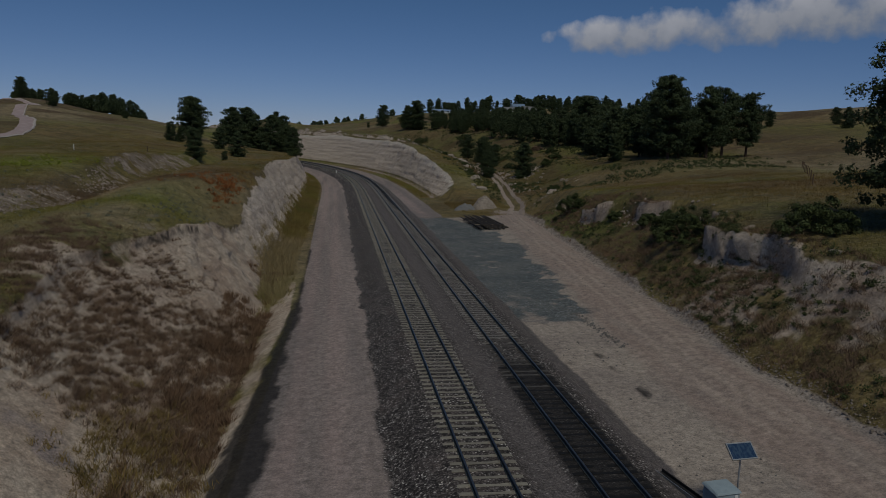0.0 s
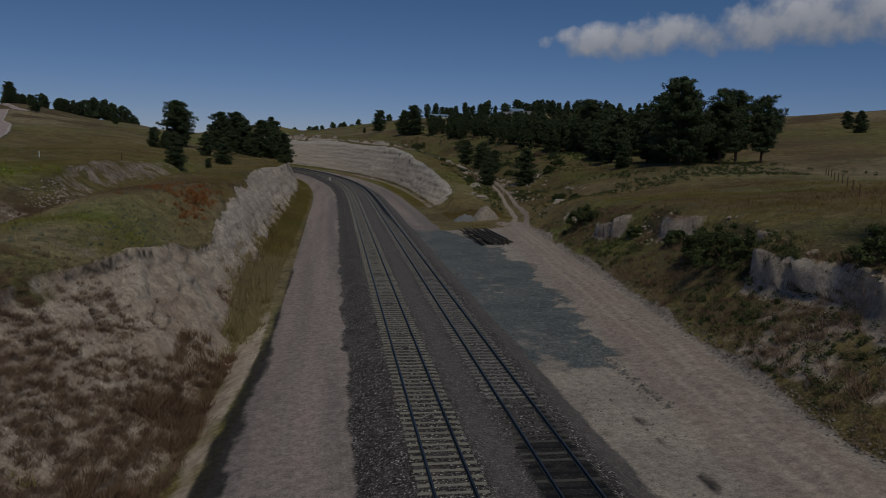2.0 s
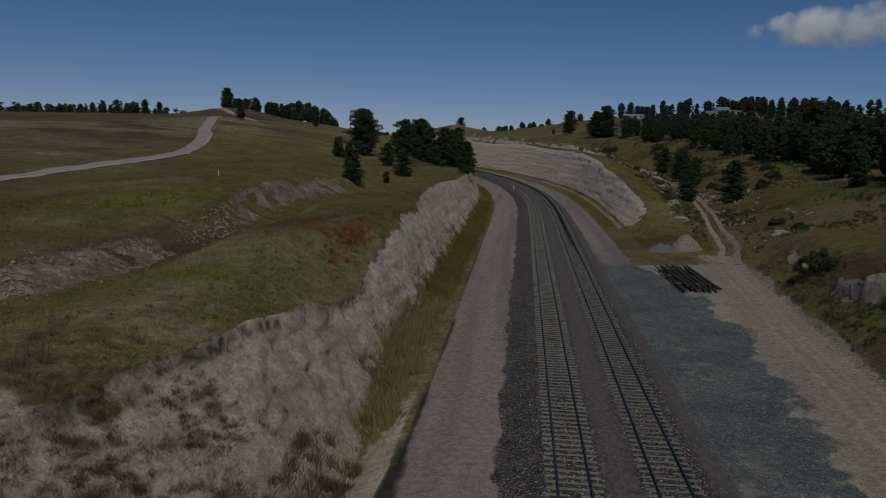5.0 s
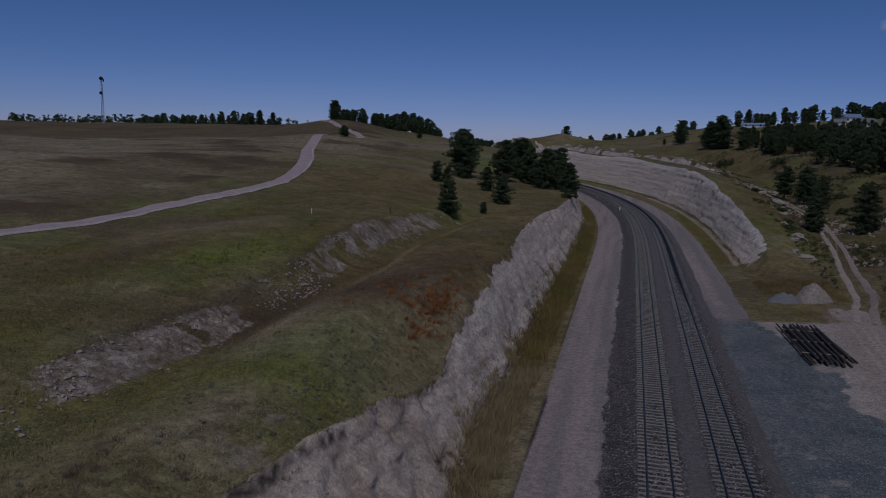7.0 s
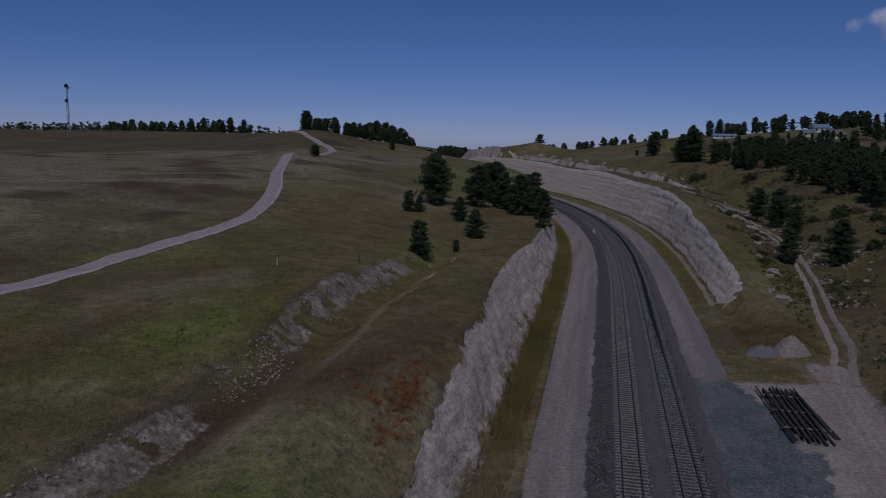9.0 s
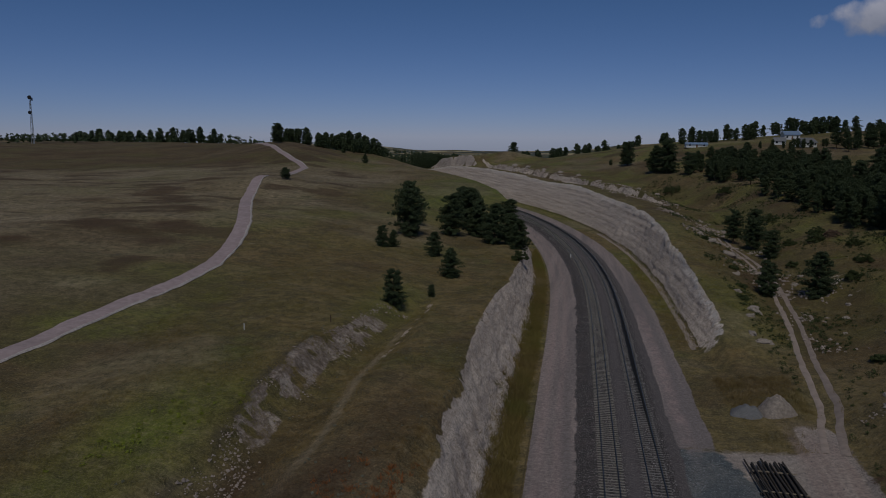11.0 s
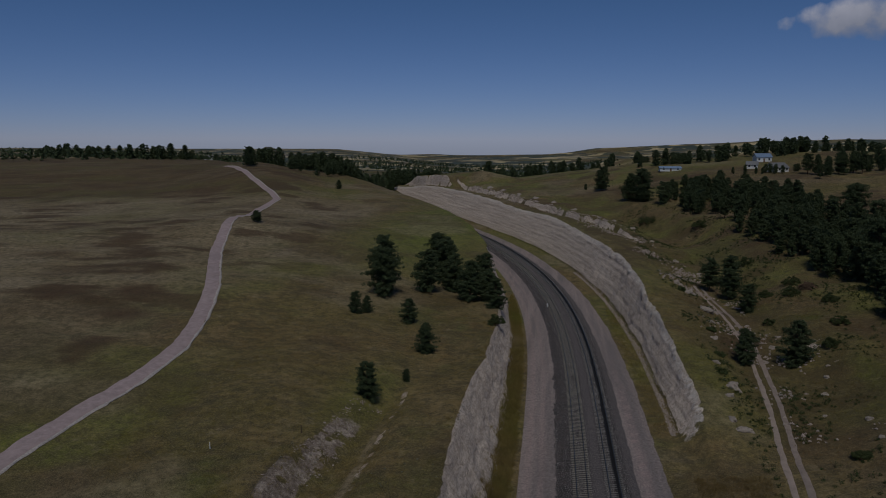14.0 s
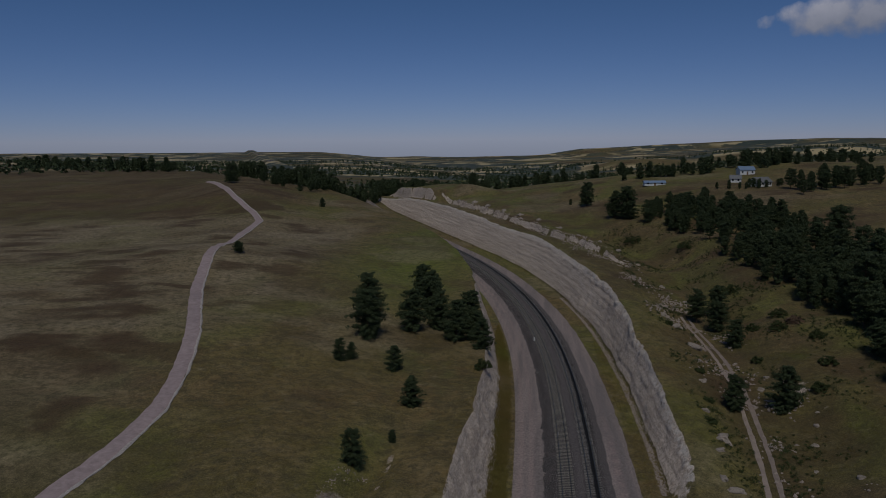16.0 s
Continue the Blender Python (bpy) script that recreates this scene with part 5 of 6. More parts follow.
tufts("ditch_grass", "green grass climbing the foot of the rock face", REED, rng, gx, gy, rng.uniform(0.4, 0.9, len(gx)), 0.2, 26, 0.5, 0.6)
gx, gy = sow(rng, 900, -28, -16.5, 78, 108, lambda x, y: grassy(x, y) * ease(-(x - line_x(y)), 16.5, 18) * np.clip(0.3 + 0.7 * fractal(x, y, 4, 102), 0, 1) * ease(x, -22.5, -20.5))
shrub_stuff("sagebrush", "grey-green sagebrush band above the eroded bank", SAGE, rng, gx, gy, rng.uniform(0.08, 0.2, len(gx)), 50, 0.035)
gx, gy = sow(rng, 900, -18, -10.5, 42, 56, lambda x, y: 0.9 * spot(x, y, -13.6, 48, 2.0, 4.0))
tufts("bank_weeds", "green and straw grass at the foot of the bank", GRASS, rng, gx, gy, rng.uniform(0.2, 0.5, len(gx)), 0.22, 40, 0.6)
gx, gy = sow(rng, 500, 16, 26, 150, 164, lambda x, y: 0.8 * ease(np.hypot(x - 20.4, (y - 150) * 1.3), 3.8, 4.8))
tufts("bank_weeds", "straw and green weeds round the dumped earth", GRASS, rng, gx, gy, rng.uniform(0.3, 0.7, len(gx)), 0.3, 24, 0.5)


def shrub(x, y, wide, high, seed, label, material=None):
    """A rounded leafy shrub with stems and an uneven crown."""
    rng = np.random.default_rng(seed)
    base = tagged(new("shrub"), label, "shrub", "shrubs")
    base.location = (x, y, land_z(x, y) - 0.1)
    bm = bmesh.new()
    clumps = []
    for n in range(int(26 + wide * 9)):
        a, r, t = rng.uniform(0, 2 * math.pi), math.sqrt(rng.uniform(0, 1)), rng.uniform(0.1, 1)
        top = high * math.sqrt(max(0.05, 1 - r * r)) * rng.uniform(0.75, 1.05)
        p = (wide / 2 * r * math.cos(a), wide / 2 * r * math.sin(a), top * t)
        clumps.append((*p, rng.uniform(0.3, 0.55) * (0.4 + 0.12 * wide)))
        if n % 3 == 0:
            tube(bm, (p[0] * 0.2, p[1] * 0.2, 0), p, 0.03, 0.01, 4)
    part("stems", bm, BARK, base)
    verts, faces = foliage(rng, clumps, 150, 0.075)
    ob = new("leaves", mesh_of("leaves", verts, faces, material or LEAVES))
    ob.parent = base
    return base


shrub(26.6, 63.0, 5.4, 2.5, 1, "large round bright green shrub on the bank")
shrub(25.0, 78.0, 5.6, 3.6, 2, "dark green shrub filling a notch in the bank")
shrub(26.0, 83.0, 4.6, 3.0, 3, "dark green shrub filling a notch in the bank")
shrub(27.6, 117.5, 4.6, 2.8, 4, "dark green shrub below a rock ledge")
shrub(55, 369, 7.0, 2.6, 6, "wide dark shrub in a hollow")
shrub(38.5, 399, 9.0, 4.0, 5, "wide dark shrub in a hollow")
for n, (bx, by, bw) in enumerate(((26.6, 90, 2.2), (27, 100, 2.0), (52, 262, 4), (56, 255, 4.5), (60, 268, 5), (47, 240, 3), (40, 168, 3), (52, 215, 3.5), (27.5, 201, 2.0), (29.5, 212, 2.2), (31, 228, 2.4), (58, 228, 4), (62, 245, 4), (38, 152, 2.5), (56, 300, 6), (30, 262, 2.5))):
    shrub(bx, by, bw, bw * 0.5, 20 + n, "low dark shrub on the gully side")
shrub(-16.8, 221, 4.0, 3.0, 40, "dark shrub leaning over the cutting edge")
shrub(61, 258, 4.5, 2.0, 41, "reddish-brown shrub on the slope", SCRUB)


# ---- loose stone and earth ----
def heap(name, x, y, wide, deep, high, seed, material, label, turn=0.0):
    """A dumped heap: a rough cone of earth or gravel with slumped sides."""
    count, rings = 40, 14
    ground = land_z(x, y)
    verts = [(0, 0, high * 0.85)]
    for r in range(1, rings + 1):
        for n in range(count):
            a, t = 2 * math.pi * n / count, r / rings
            rough = noise.fractal(Vector((math.cos(a) * t * 3.5, math.sin(a) * t * 3.5, seed)), 0.9, 2.0, 3)
            k = t * (1 + 0.28 * noise.noise(Vector((math.cos(a) * 1.4, math.sin(a) * 1.4, seed + 5))))
            px, py = k * wide / 2 * math.cos(a), k * deep / 2 * math.sin(a)
            c, s = math.cos(turn), math.sin(turn)
            z = high * (max(0, 1 - t * t) ** 1.3) * (1.0 + 0.15 * rough) + 0.10 * rough * (1 - t) - 0.2 * (t > 0.99)
            verts.append((px * c - py * s, px * s + py * c, z))
    data = bpy.data.meshes.new(name)
    polys = [(0, 1 + n, 1 + (n + 1) % count) for n in range(count)]
    for r in range(rings - 1):
        for n in range(count):
            a, b = 1 + r * count + n, 1 + r * count + (n + 1) % count
            polys.append((a, a + count, b + count, b))
    data.from_pydata(verts, [], polys)
    data.materials.append(material)
    data.polygons.foreach_set("use_smooth", np.full(len(data.polygons), True))
    ob = new(name, data)
    ob.location = (x, y, ground - 0.05)
    return tagged(ob, label, "heap")


CHALK = plain("pale_stone", (0.34, 0.285, 0.235), 0.95, 2.5, 0.3, bump=0.7)
EARTH = plain("stony_earth", (0.30, 0.25, 0.205), 0.95, 2.5, 0.45, bump=0.9)
GREY_GRAVEL = plain("grey_gravel", (0.17, 0.165, 0.16), 0.95, 9.0, 0.35, bump=0.8)
heap("earth_heap", 21.4, 150.6, 5.4, 4.6, 2.2, 3.0, EARTH, "pale heap of dumped stony earth beside the track")
heap("gravel_heap", 18.0, 150.2, 4.4, 4.4, 1.1, 9.0, GREY_GRAVEL, "grey gravel heap beside a paler one")


def boulder(x, y, sx, sy, sz, seed, label, group="pale rocks"):
    bm = bmesh.new()
    bmesh.ops.create_icosphere(bm, subdivisions=3, radius=1)
    for v in bm.verts:
        k = 1 + 0.55 * noise.fractal(v.co * 1.1 + Vector((seed * 3.1, 0, 0)), 1.0, 2.2, 4)
        v.co = Vector((v.co.x * sx * k, v.co.y * sy * k, max(-0.35, v.co.z) * sz * k))
    data = bpy.data.meshes.new("rock")
    bm.to_mesh(data)
    bm.free()
    data.materials.append(CHALK)
    ob = new("rock", data)
    ob.matrix_basis = Matrix.Translation((x, y, land_z(x, y) - 0.1 * sz)) @ Matrix.Rotation(seed * 1.7, 4, "Z")
    return tagged(ob, label, "rock", group)


for n, (bx, by, s) in enumerate(((26.2, 178, 0.9), (25.0, 181, 0.6), (26.6, 190, 0.6), (28.2, 195, 1.1), (28.6, 196.5, 0.7), (27.4, 206, 0.6), (30.5, 222, 0.8), (33.5, 247, 1.3), (32.5, 236, 0.7), (32, 262, 1.2), (30.5, 272, 1.0))):
    boulder(bx, by, s * 0.9, s * 1.5, s * 0.8, n + 1, "pale weathered rock outcrop on the grassy spur")
for n, (bx, by, s) in enumerate(((44, 172, 0.7), (45.5, 180, 0.9), (41, 186, 0.6), (44.5, 196, 1.0), (47, 203, 0.8), (49, 208, 0.6), (43, 224, 1.2), (46, 230, 0.9), (42, 240, 0.8), (46, 262, 1.0), (44, 274, 1.3), (48, 290, 0.9), (42, 300, 1.4), (38, 320, 1.6), (33, 345, 1.4), (28, 365, 1.8), (22, 385, 1.5), (14, 405, 1.8), (6, 430, 2.0), (-4, 450, 2.2), (-14, 470, 2.4), (-24, 490, 2.4), (-35, 515, 2.6), (-45, 540, 3.0))):
    boulder(bx, by, s * 0.75, s * 0.6, s * 0.45, n + 30, "pale broken rock along the gully side")
for n, (bx, by, s) in enumerate(((33.2, 146, 0.8), (34.5, 151, 0.6), (25.2, 69, 0.3), (24.2, 58, 0.3))):
    boulder(bx, by, s * 0.9, s * 1.5, s * 0.7, n + 60, "pale pink rock ledge showing through the bank")


def pebbles(name, label, material, rng, x, y, size):
    """Loose stones lying on the ground, each an eight-sided lump of its own."""
    n = len(x)
    z = land(x, y)[0]
    ends = np.array(((1, 0, 0), (-1, 0, 0), (0, 1, 0), (0, -1, 0), (0, 0, 0.8), (0, 0, -0.6)))
    verts = ends[None] * size[:, None, None] * rng.uniform(0.55, 1.25, (n, 6, 1)) + rng.normal(0, 0.12, (n, 6, 3)) * size[:, None, None]
    a = rng.uniform(0, 6.28, n)
    c, s = np.cos(a)[:, None], np.sin(a)[:, None]
    verts = np.stack([verts[..., 0] * c - verts[..., 1] * s, verts[..., 0] * s + verts[..., 1] * c, verts[..., 2]], -1)
    verts = verts + np.stack([x, y, z + size * 0.15], -1)[:, None]
    tris = np.array(((0, 2, 4), (2, 1, 4), (1, 3, 4), (3, 0, 4), (2, 0, 5), (1, 2, 5), (3, 1, 5), (0, 3, 5)))
    faces = (np.arange(n)[:, None, None] * 6 + tris[None]).reshape(-1, 3)
    tagged(new(name, mesh_of(name, verts.reshape(-1, 3), faces, material)), label, "stones", kind="stuff")


LOOSE = plain("loose_stone", (0.36, 0.295, 0.25), 0.95, 3.0, 0.35, islands=True)
SCREE = plain("scree_stone", (0.25, 0.205, 0.17), 0.95, 3.0, 0.35, islands=True)
DARK_LOOSE = plain("dark_loose_stone", (0.17, 0.155, 0.145), 0.95, 3.0, 0.4, islands=True)
px = rng.normal(0, 0.28, 2600)
py = rng.uniform(44, 140, 2600)
px = px + along(((40, 17.6), (56, 17.8), (72, 19.6), (104, 22.9), (134, 25.8), (150, 27)), py)
pebbles("rim_stones", "small stones graded along the edge of the yard", SCREE, rng, px, py, rng.uniform(0.03, 0.10, len(px)) * rng.uniform(0.6, 1.4, len(px)))
px, py = sow(rng, 2600, 8, 26, 42, 140, lambda x, y: ease(along(RIGHT_TOE, y) - x, 0, 1) * np.clip(0.2 + 0.8 * fractal(x, y, 5, 111), 0, 1))
pebbles("yard_stones", "loose dark stones scattered over the yard", DARK_LOOSE, rng, px, py, rng.uniform(0.03, 0.09, len(px)))
px, py = sow(rng, 13000, -41, -29, 74, 168, lambda x, y: ease(x - along(SCARP, y), -1.5, -0.2) * ease(along(SCARP, y) + 4.2 - x, 0, 2) * np.clip(0.25 + 0.9 * fractal(x, y, 4, 112), 0, 1))
pebbles("scarp_stones", "pale broken stones down the gully scarp", LOOSE, rng, px, py, rng.uniform(0.05, 0.17, len(px)) * rng.uniform(0.5, 1.5, len(px)))
px, py = sow(rng, 3500, -23, -11, 64, 100, lambda x, y: soft_face(x, y) * np.clip(0.15 + 0.8 * fractal(x, y, 3, 113), 0, 1))
pebbles("bank_stones", "small stones on the bare sandy bank", LOOSE, rng, px, py, rng.uniform(0.03, 0.1, len(px)))
px, py = sow(rng, 5200, 22, 33, 50, 146, lambda x, y: ease(x - along(LEDGE, y), -2.2, -0.6) * ease(along(LEDGE, y) + 1.0 - x, 0, 1.2) * np.clip(0.25 + 0.9 * fractal(x, y, 5, 114), 0, 1))
pebbles("ledge_stones", "broken stones along the clay ledge", LOOSE, rng, px, py, rng.uniform(0.06, 0.26, len(px)))
py = rng.uniform(175, 420, 5200)
px = line_x(py) + rng.choice((40, 43, 46, 37), 5200) + rng.normal(0, 1.8, 5200) + 2 * np.sin(py * 0.13)
ok = np.clip(0.1 + 1.1 * fractal(px, py, 9, 115), 0, 1) > rng.uniform(0, 1, 5200)
px, py = px[ok], py[ok]
pebbles("gully_stones", "pale broken rock down the gully side", LOOSE, rng, px, py, rng.uniform(0.12, 0.5, len(px)))
py = rng.uniform(180, 330, 3000)
px = line_x(py) + along(RIGHT_TOE, py) / np.cos(line_turn(py)) + np.abs(rng.normal(0, 0.7, 3000)) - 0.9
pebbles("talus", "fallen siltstone blocks at the foot of the cutting wall", LOOSE, rng, px, py, rng.uniform(0.06, 0.28, len(px)))
py = rng.uniform(92, 300, 3400)
px = line_x(py) + along(LEFT_TOE, py) / np.cos(line_turn(py)) - np.abs(rng.normal(0, 0.5, 3400)) + 0.3
pebbles("talus", "fallen pale blocks at the foot of the rock face", LOOSE, rng, px, py, rng.uniform(0.06, 0.24, len(px)))
py = rng.uniform(330, 570, 2400)
px = line_x(py) + 45 + rng.normal(0, 1.3, 2400)
ok = np.clip(0.3 + 1.1 * fractal(px, py, 10, 116), 0, 1) > rng.uniform(0, 1, 2400)
px, py = px[ok], py[ok]
pebbles("outcrop_blocks", "broken pale blocks along the gully scarp", LOOSE, rng, px, py, rng.uniform(0.18, 0.6, len(px)))
px, py = rng.normal(12.6, 0.25, 160), rng.uniform(61, 71, 160)
pebbles("yard_clods", "dark clods of earth in a row on the yard", DARK_LOOSE, rng, px, py, rng.uniform(0.04, 0.13, 160))



# ---- things along the line ----
def thing(name, x, y, label, category, group="", turn=0.0, lift=0.0):
    ob = tagged(new(name), label, category, group)
    ob.matrix_basis = Matrix.Translation((x, y, land_z(x, y) + lift)) @ Matrix.Rotation(turn, 4, "Z")
    return ob


CABINET = plain("grey_blue_enamel", (0.30, 0.36, 0.39), 0.5, 4.0, 0.12)
WHITE = plain("white_paint", (0.72, 0.72, 0.70), 0.6, 4.0, 0.1)
GALVANISED = plain("galvanised_steel", (0.42, 0.43, 0.44), 0.45, 6.0, 0.2, 0.7)
BLACK = plain("black_rubber", (0.025, 0.024, 0.024), 0.7, 5.0, 0.3)


def solar_glass():
    m = Nodes("solar_cells", 0.15)
    m.bsdf.inputs["Specular IOR Level"].default_value = 0.5
    line_a, line_b = m.noise(9, 2, 0.5, (1, 0.1, 1)), m.noise(3, 4)
    return m.done(m.mix(m.ramp(line_a, 0.4, 0.6), (0.020, 0.040, 0.085), m.mix(line_b, (0.03, 0.06, 0.11), (0.06, 0.09, 0.13))))


SOLAR = solar_glass()


def build_cabinet():
    """A trackside equipment cabinet with an overhanging lid, louvres and plates."""
    cab = thing("equipment_cabinet", 7.7, 40.6, "pale blue-grey steel trackside cabinet with a sloping lid", "cabinet", turn=0.15)
    bm = bmesh.new()
    box(bm, (0.95, 0.75, 1.15), (0, 0, 0.62))
    bmesh.ops.bevel(bm, geom=bm.edges[:], offset=0.02, segments=2, affect="EDGES")
    part("body", bm, CABINET, cab)
    bm = bmesh.new()
    box(bm, (1.06, 0.86, 0.10), (0, 0, 1.25), (6, 0, 0), 0.9)
    bmesh.ops.bevel(bm, geom=bm.edges[:], offset=0.02, segments=2, affect="EDGES")
    part("lid", bm, CABINET, cab, "weathered sloping steel lid")
    bm = bmesh.new()
    box(bm, (1.1, 0.9, 0.12), (0, 0, 0.03))
    part("plinth", bm, CONCRETE, cab, "concrete plinth")
    for n, (px, pz, w, h) in enumerate(((0.12, 0.78, 0.34, 0.08), (0.33, 1.05, 0.13, 0.10))):
        bm = bmesh.new()
        box(bm, (w, 0.012, h), (px, -0.384, pz))
        part("label_plate", bm, WHITE, cab, "small white plate")
    bm = bmesh.new()
    box(bm, (0.03, 0.05, 0.16), (-0.34, -0.40, 0.72))
    part("handle", bm, GALVANISED, cab, "steel handle")


def build_solar():
    """A solar panel on a thin mast, tipped back towards the sun."""
    base = thing("solar_panel", 8.55, 41.0, "small framed solar panel on a thin steel mast", "solar panel", turn=0.12)
    bm = bmesh.new()
    tube(bm, (0, 0, -0.3), (0, 0, 2.23), 0.035, 0.03, 8)
    part("mast", bm, GALVANISED, base)
    bm = bmesh.new()
    box(bm, (0.98, 0.56, 0.03), (0, -0.02, 2.40), (42, 0, 0))
    part("panel", bm, SOLAR, base, "dark blue solar cells")
    frame_part = bmesh.new()
    tip = pose(0, -0.02, 2.40, 42)
    for size, at in (((1.04, 0.04, 0.05), (0, 0.295, 0)), ((1.04, 0.04, 0.05), (0, -0.295, 0)), ((0.04, 0.56, 0.05), (0.5, 0, 0)), ((0.04, 0.56, 0.05), (-0.5, 0, 0))):
        for v in box(frame_part, size, at):
            v.co = tip @ v.co
    part("panel_frame", frame_part, GALVANISED, base, "pale aluminium frame")
    bm = bmesh.new()
    tube(bm, (0, 0.02, 1.98), (0, 0.14, 2.34), 0.02, 0.02, 6)
    part("bracket", bm, GALVANISED, base)


def build_trough():
    box_thing = thing("cable_trough", 7.15, 42.6, "dark open cable trough lying on the gravel", "trough", turn=0.18, lift=0.02)
    for name, size, at, mat in (("floor_plate", (0.34, 2.5, 0.03), (0, 0, 0.03), BLACK), ("side_plate", (0.035, 2.5, 0.16), (-0.17, 0, 0.08), GALVANISED), ("side_plate", (0.035, 2.5, 0.16), (0.17, 0, 0.08), BLACK)):
        bm = bmesh.new()
        box(bm, size, at)
        part(name, bm, mat, box_thing)


build_cabinet()
build_solar()
build_trough()


BATTEN = plain("pale_batten", (0.34, 0.28, 0.20), 0.85, 4.0, 0.25)


def build_poles():
    """A low stack of dark poles laid side by side on bearers."""
    rng = random.Random(8)
    ground = land_z(16.7, 128)
    for y in (123.5, 128, 132.5):
        bm = bmesh.new()
        box(bm, (4.6, 0.18, 0.14))
        data = bpy.data.meshes.new("bearer")
        bm.to_mesh(data)
        bm.free()
        data.materials.append(POLE)
        ob = new("timber_bearer", data)
        ob.matrix_basis = pose(16.7, y, ground + 0.09, 0, 0, rng.uniform(-3, 3))
        tagged(ob, "dark timber bearer under a stack of poles", "timber", "bearers")
    for y in (123.0, 127.6, 132.2):
        bm = bmesh.new()
        box(bm, (4.3, 0.12, 0.09))
        data = bpy.data.meshes.new("batten")
        bm.to_mesh(data)
        bm.free()
        data.materials.append(BATTEN)
        ob = new("timber_batten", data)
        ob.matrix_basis = pose(16.7, y, ground + 0.495, 0, 0, rng.uniform(-4, 4))
        tagged(ob, "pale timber batten between layers of dark poles", "timber", "battens")
    for layer, count in ((0, 14), (1, 6)):
        for n in range(count):
            length = rng.uniform(12.5, 15.2)
            r = rng.uniform(0.10, 0.15)
            bm = bmesh.new()
            tube(bm, (0, -length / 2, 0), (0, length / 2, 0), r, r * 0.8, 9)
            data = bpy.data.meshes.new("pole")
            bm.to_mesh(data)
            bm.free()
            data.materials.append(POLE)
            ob = new("timber_pole", data)
            x = 16.7 + (n - (count - 1) / 2) * (0.32, 0.62)[layer] + rng.uniform(-0.07, 0.07)
            ob.matrix_basis = pose(x, 127.8 + rng.uniform(-0.6, 0.6), ground + (0.30, 0.67)[layer], 0, 0, rng.uniform(-1.6, 1.6) + 2)
            tagged(ob, "long dark creosoted pole in a low stack", "pole", "stacked poles")


build_poles()


def marker(x, y, high, label, material, wide=0.11):
    post = thing("marker_post", x, y, label, "post", "posts")
    bm = bmesh.new()
    box(bm, (wide, wide * 0.5, high + 0.3), (0, 0, high / 2 - 0.15))
    bmesh.ops.bevel(bm, geom=bm.edges[:], offset=0.01, segments=1, affect="EDGES")
    part("post", bm, material, post)
    bm = bmesh.new()
    box(bm, (wide * 1.1, wide * 0.6, 0.1), (0, 0, high + 0.02), (0, 0, 0), 0.7)
    part("cap", bm, material, post)


marker(-47.3, 143.7, 0.85, "slim white marker post in the grass", WHITE, 0.11)
marker(-5.6, 268.7, 1.1, "short white marker post beside the ballast", WHITE, 0.35)
marker(-37.8, 151, 1.0, "thin dark fence post in the grass", BARK, 0.12)
for n in range(9):
    t = n / 8
    marker(46 + 34 * t, 92 + 52 * t, 1.15, "weathered wooden fence post on the prairie", BARK, 0.12)


def build_mast():
    """A tall lattice radio mast with drum aerials."""
    mast = thing("radio_mast", -521, 683, "tall pale lattice radio mast on the ridge", "mast")
    high, legs = 46.0, 3
    at = lambda n, t: Vector((math.cos(2 * math.pi * n / legs) * (1.6 - 1.0 * t), math.sin(2 * math.pi * n / legs) * (1.6 - 1.0 * t), high * t))
    for n in range(legs):
        bm = bmesh.new()
        tube(bm, at(n, 0) - Vector((0, 0, 1)), at(n, 1), 0.22, 0.16, 6)
        part("mast_leg", bm, GALVANISED, mast)
    for k in range(14):
        for n in range(legs):
            bm = bmesh.new()
            tube(bm, at(n, k / 14), at((n + 1) % legs, (k + 1) / 14), 0.10, 0.10, 4)
            part("brace", bm, GALVANISED, mast)
    for z, r, a in ((44.2, 1.9, -1.2), (30, 1.7, -1.6), (42.5, 1.4, 0.6)):
        bm = bmesh.new()
        c = Vector((math.cos(a) * 1.2, math.sin(a) * 1.2, z))
        tube(bm, c, c + Vector((math.cos(a) * 0.9, math.sin(a) * 0.9, 0)), r, r * 0.9, 14)
        part("drum_aerial", bm, BLACK, mast, "round drum aerial")


build_mast()

BLUE_ROOF = plain("blue_metal_roof", (0.22, 0.30, 0.42), 0.5, 3.0, 0.12)
DARK_GLASS = plain("window_glass", (0.03, 0.035, 0.04), 0.1, 3.0, 0.2)
WOOD_DOOR = plain("door_paint", (0.22, 0.14, 0.09), 0.6, 3.0, 0.2)


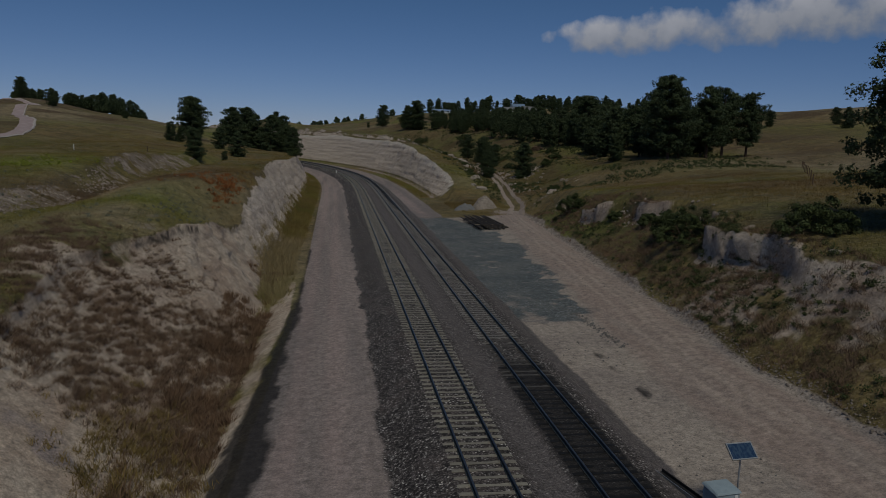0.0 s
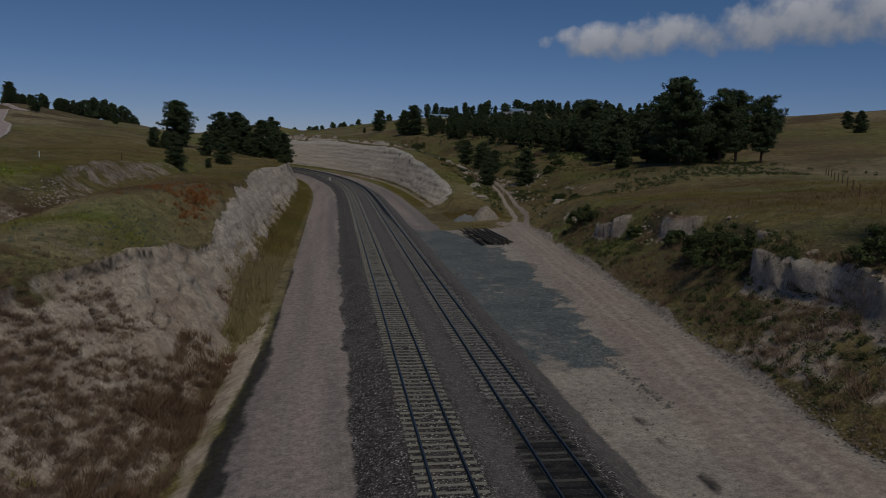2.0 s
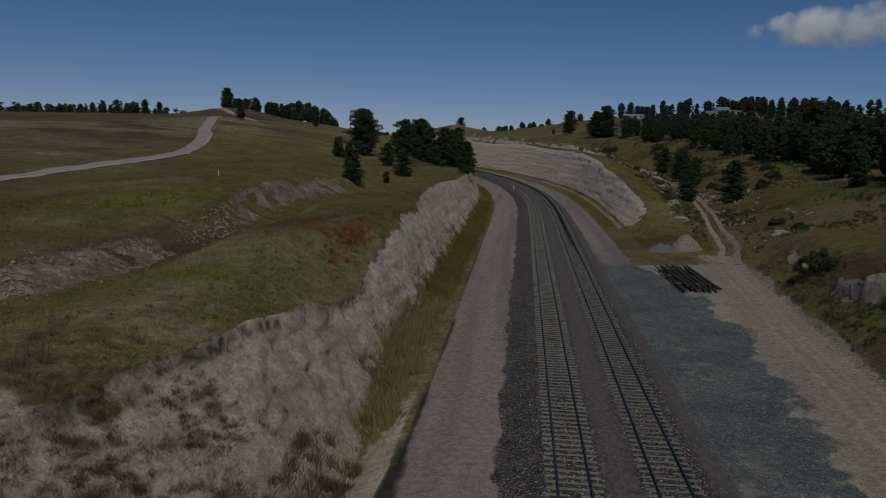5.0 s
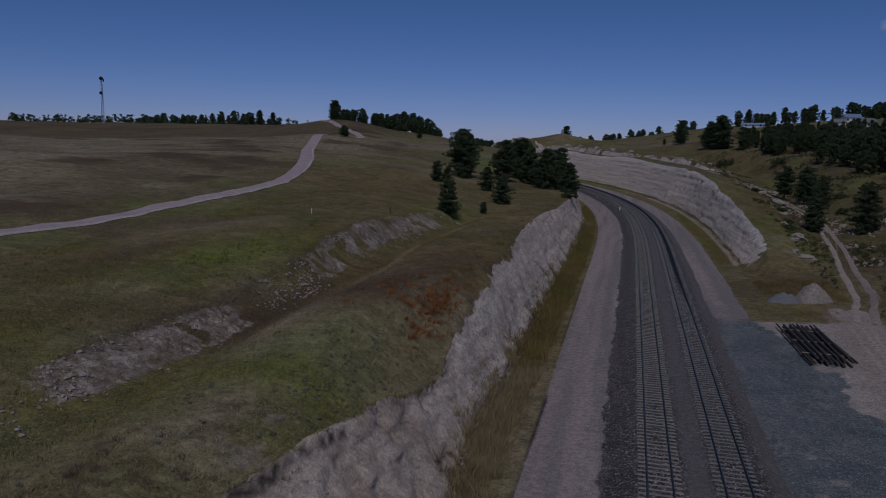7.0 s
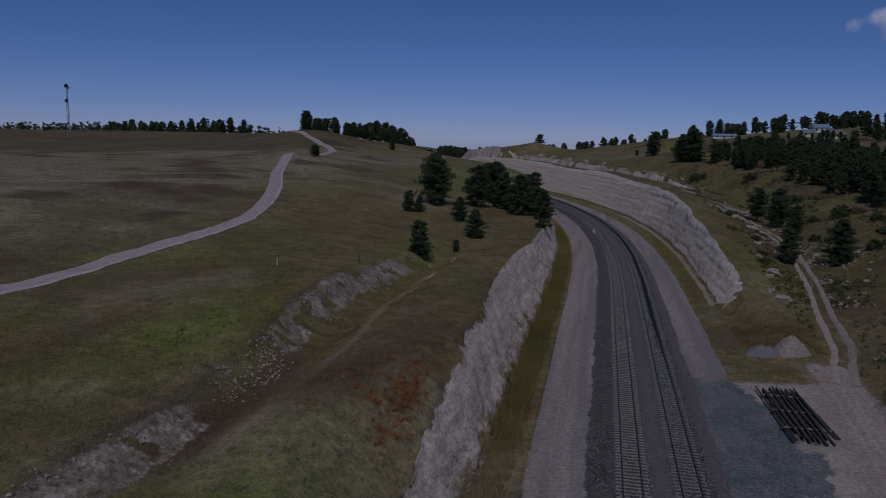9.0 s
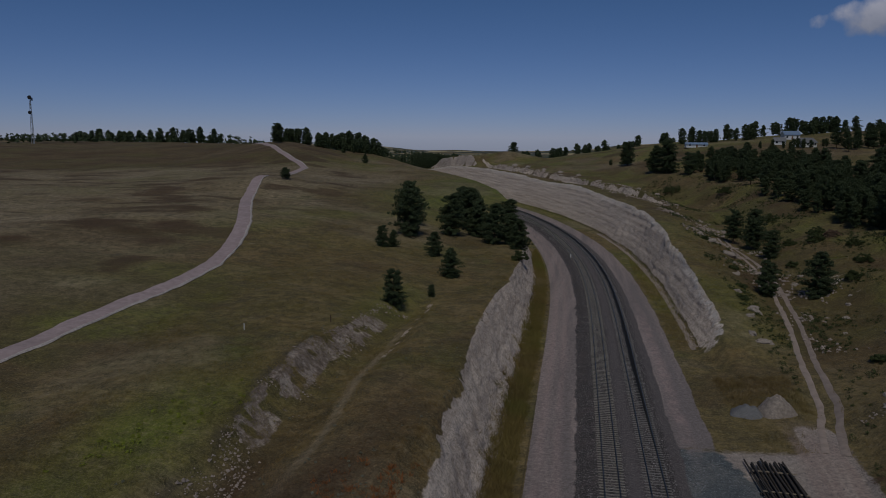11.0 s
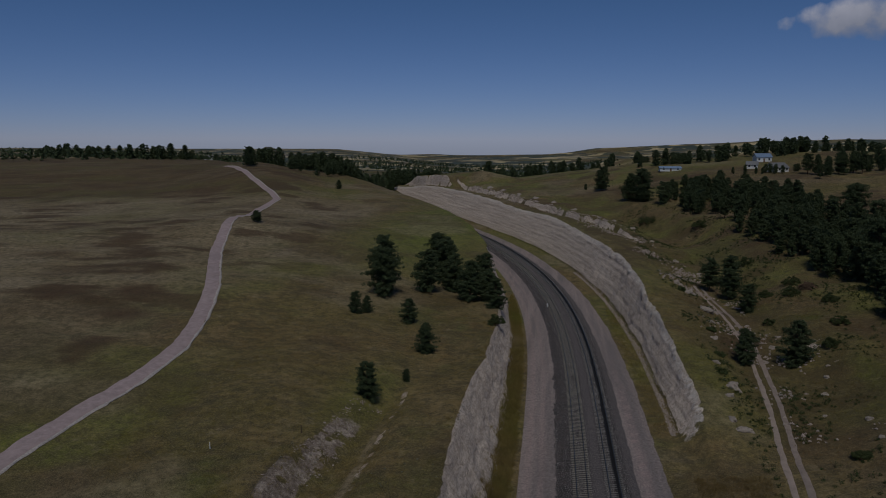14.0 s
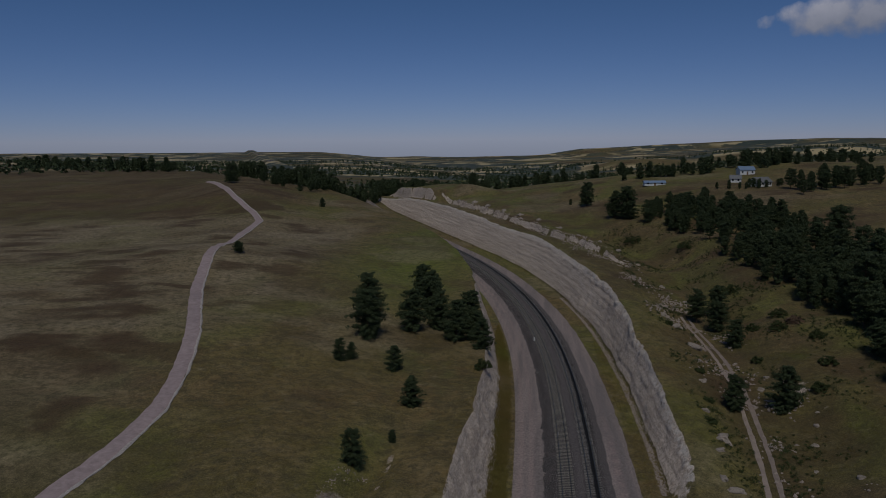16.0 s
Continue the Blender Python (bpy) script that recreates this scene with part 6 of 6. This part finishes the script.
def house(x, y, wide, deep, eaves, ridge, turn, roof_mat, label, windows=3):
    home = thing("farm_house", x, y, label, "house", "farm buildings", turn, -0.2)
    bm = bmesh.new()
    box(bm, (wide, deep, eaves), (0, 0, eaves / 2))
    for sx in (-1, 1):
        vs = [bm.verts.new((sx * wide / 2, -deep / 2, eaves)), bm.verts.new((sx * wide / 2, deep / 2, eaves)), bm.verts.new((sx * wide / 2, 0, ridge - 0.1))]
        bm.faces.new(vs)
    part("wall", bm, WHITE, home, "white boarded wall")
    for side in (-1, 1):
        bm = bmesh.new()
        run = deep / 2 + 0.45
        rise = (ridge - eaves) * run / (deep / 2)
        vs = []
        for dz in (0, 0.16):
            vs += [bm.verts.new((-wide / 2 - 0.4, 0, ridge + dz)), bm.verts.new((wide / 2 + 0.4, 0, ridge + dz)), bm.verts.new((wide / 2 + 0.4, side * run, ridge - rise + dz)), bm.verts.new((-wide / 2 - 0.4, side * run, ridge - rise + dz))]
        for f in ((0, 1, 2, 3), (4, 5, 6, 7), (0, 1, 5, 4), (1, 2, 6, 5), (2, 3, 7, 6), (3, 0, 4, 7)):
            bm.faces.new([vs[k] for k in f])
        bmesh.ops.recalc_face_normals(bm, faces=bm.faces[:])
        part("roof", bm, roof_mat, home)
    for n in range(windows):
        px = (n + 0.5) / windows * wide - wide / 2
        bm = bmesh.new()
        door = n == windows // 2 and windows > 2
        box(bm, (1.0, 0.08, 2.0 if door else 1.2), (px, -deep / 2 - 0.03, 1.05 if door else 1.6))
        part("door" if door else "window", bm, WOOD_DOOR if door else DARK_GLASS, home)


GREY_ROOF = plain("grey_shingles", (0.20, 0.20, 0.20), 0.85, 3.0, 0.2)
house(116.2, 485, 10, 7, 2.6, 5.0, 0.5, GREY_ROOF, "white farm house with a pale gabled roof", 4)
house(108.6, 506, 6, 5, 2.4, 4.2, -0.2, GREY_ROOF, "small white outbuilding beside a farm house", 2)
house(122, 536, 9, 7, 3.0, 5.0, 0.1, BLUE_ROOF, "farm building with a blue metal roof", 3)
house(63, 506, 12, 5, 1.9, 2.8, 0.05, BLUE_ROOF, "long low shed with a pale blue roof", 3)
house(-390, 845, 9, 6, 3.0, 5.0, 0.3, GREY_ROOF, "small white house on the far ridge", 3)


def valley_woods():
    """Woods of the far valley and mesas: thousands of small ragged crowns."""
    rng = np.random.default_rng(77)
    a, r = rng.uniform(-0.75, 0.75, 9000), rng.uniform(850, 2600, 9000)
    x, y = np.sin(a) * r, np.cos(a) * r
    ok = (fractal(x * 0.5, y, 120, 71) > -0.12) & (np.abs(x - line_x(y)) > 40)
    x, y = x[ok], y[ok]
    z = land(x, y)[0]
    size = rng.uniform(1.8, 3.2, len(x))
    low = foliage(rng, np.c_[x, y, z + size * 1.0, size], 6, 1.9)
    high = foliage(rng, np.c_[x, y, z + size * 2.6, size * 0.6], 4, 1.5)
    verts = np.concatenate([low[0], high[0]])
    tagged(new("valley_woods", mesh_of("valley_woods", verts, np.arange(len(verts)).reshape(-1, 3), NEEDLES)), "dark pine woods covering the far valley", "woods", kind="stuff")


valley_woods()
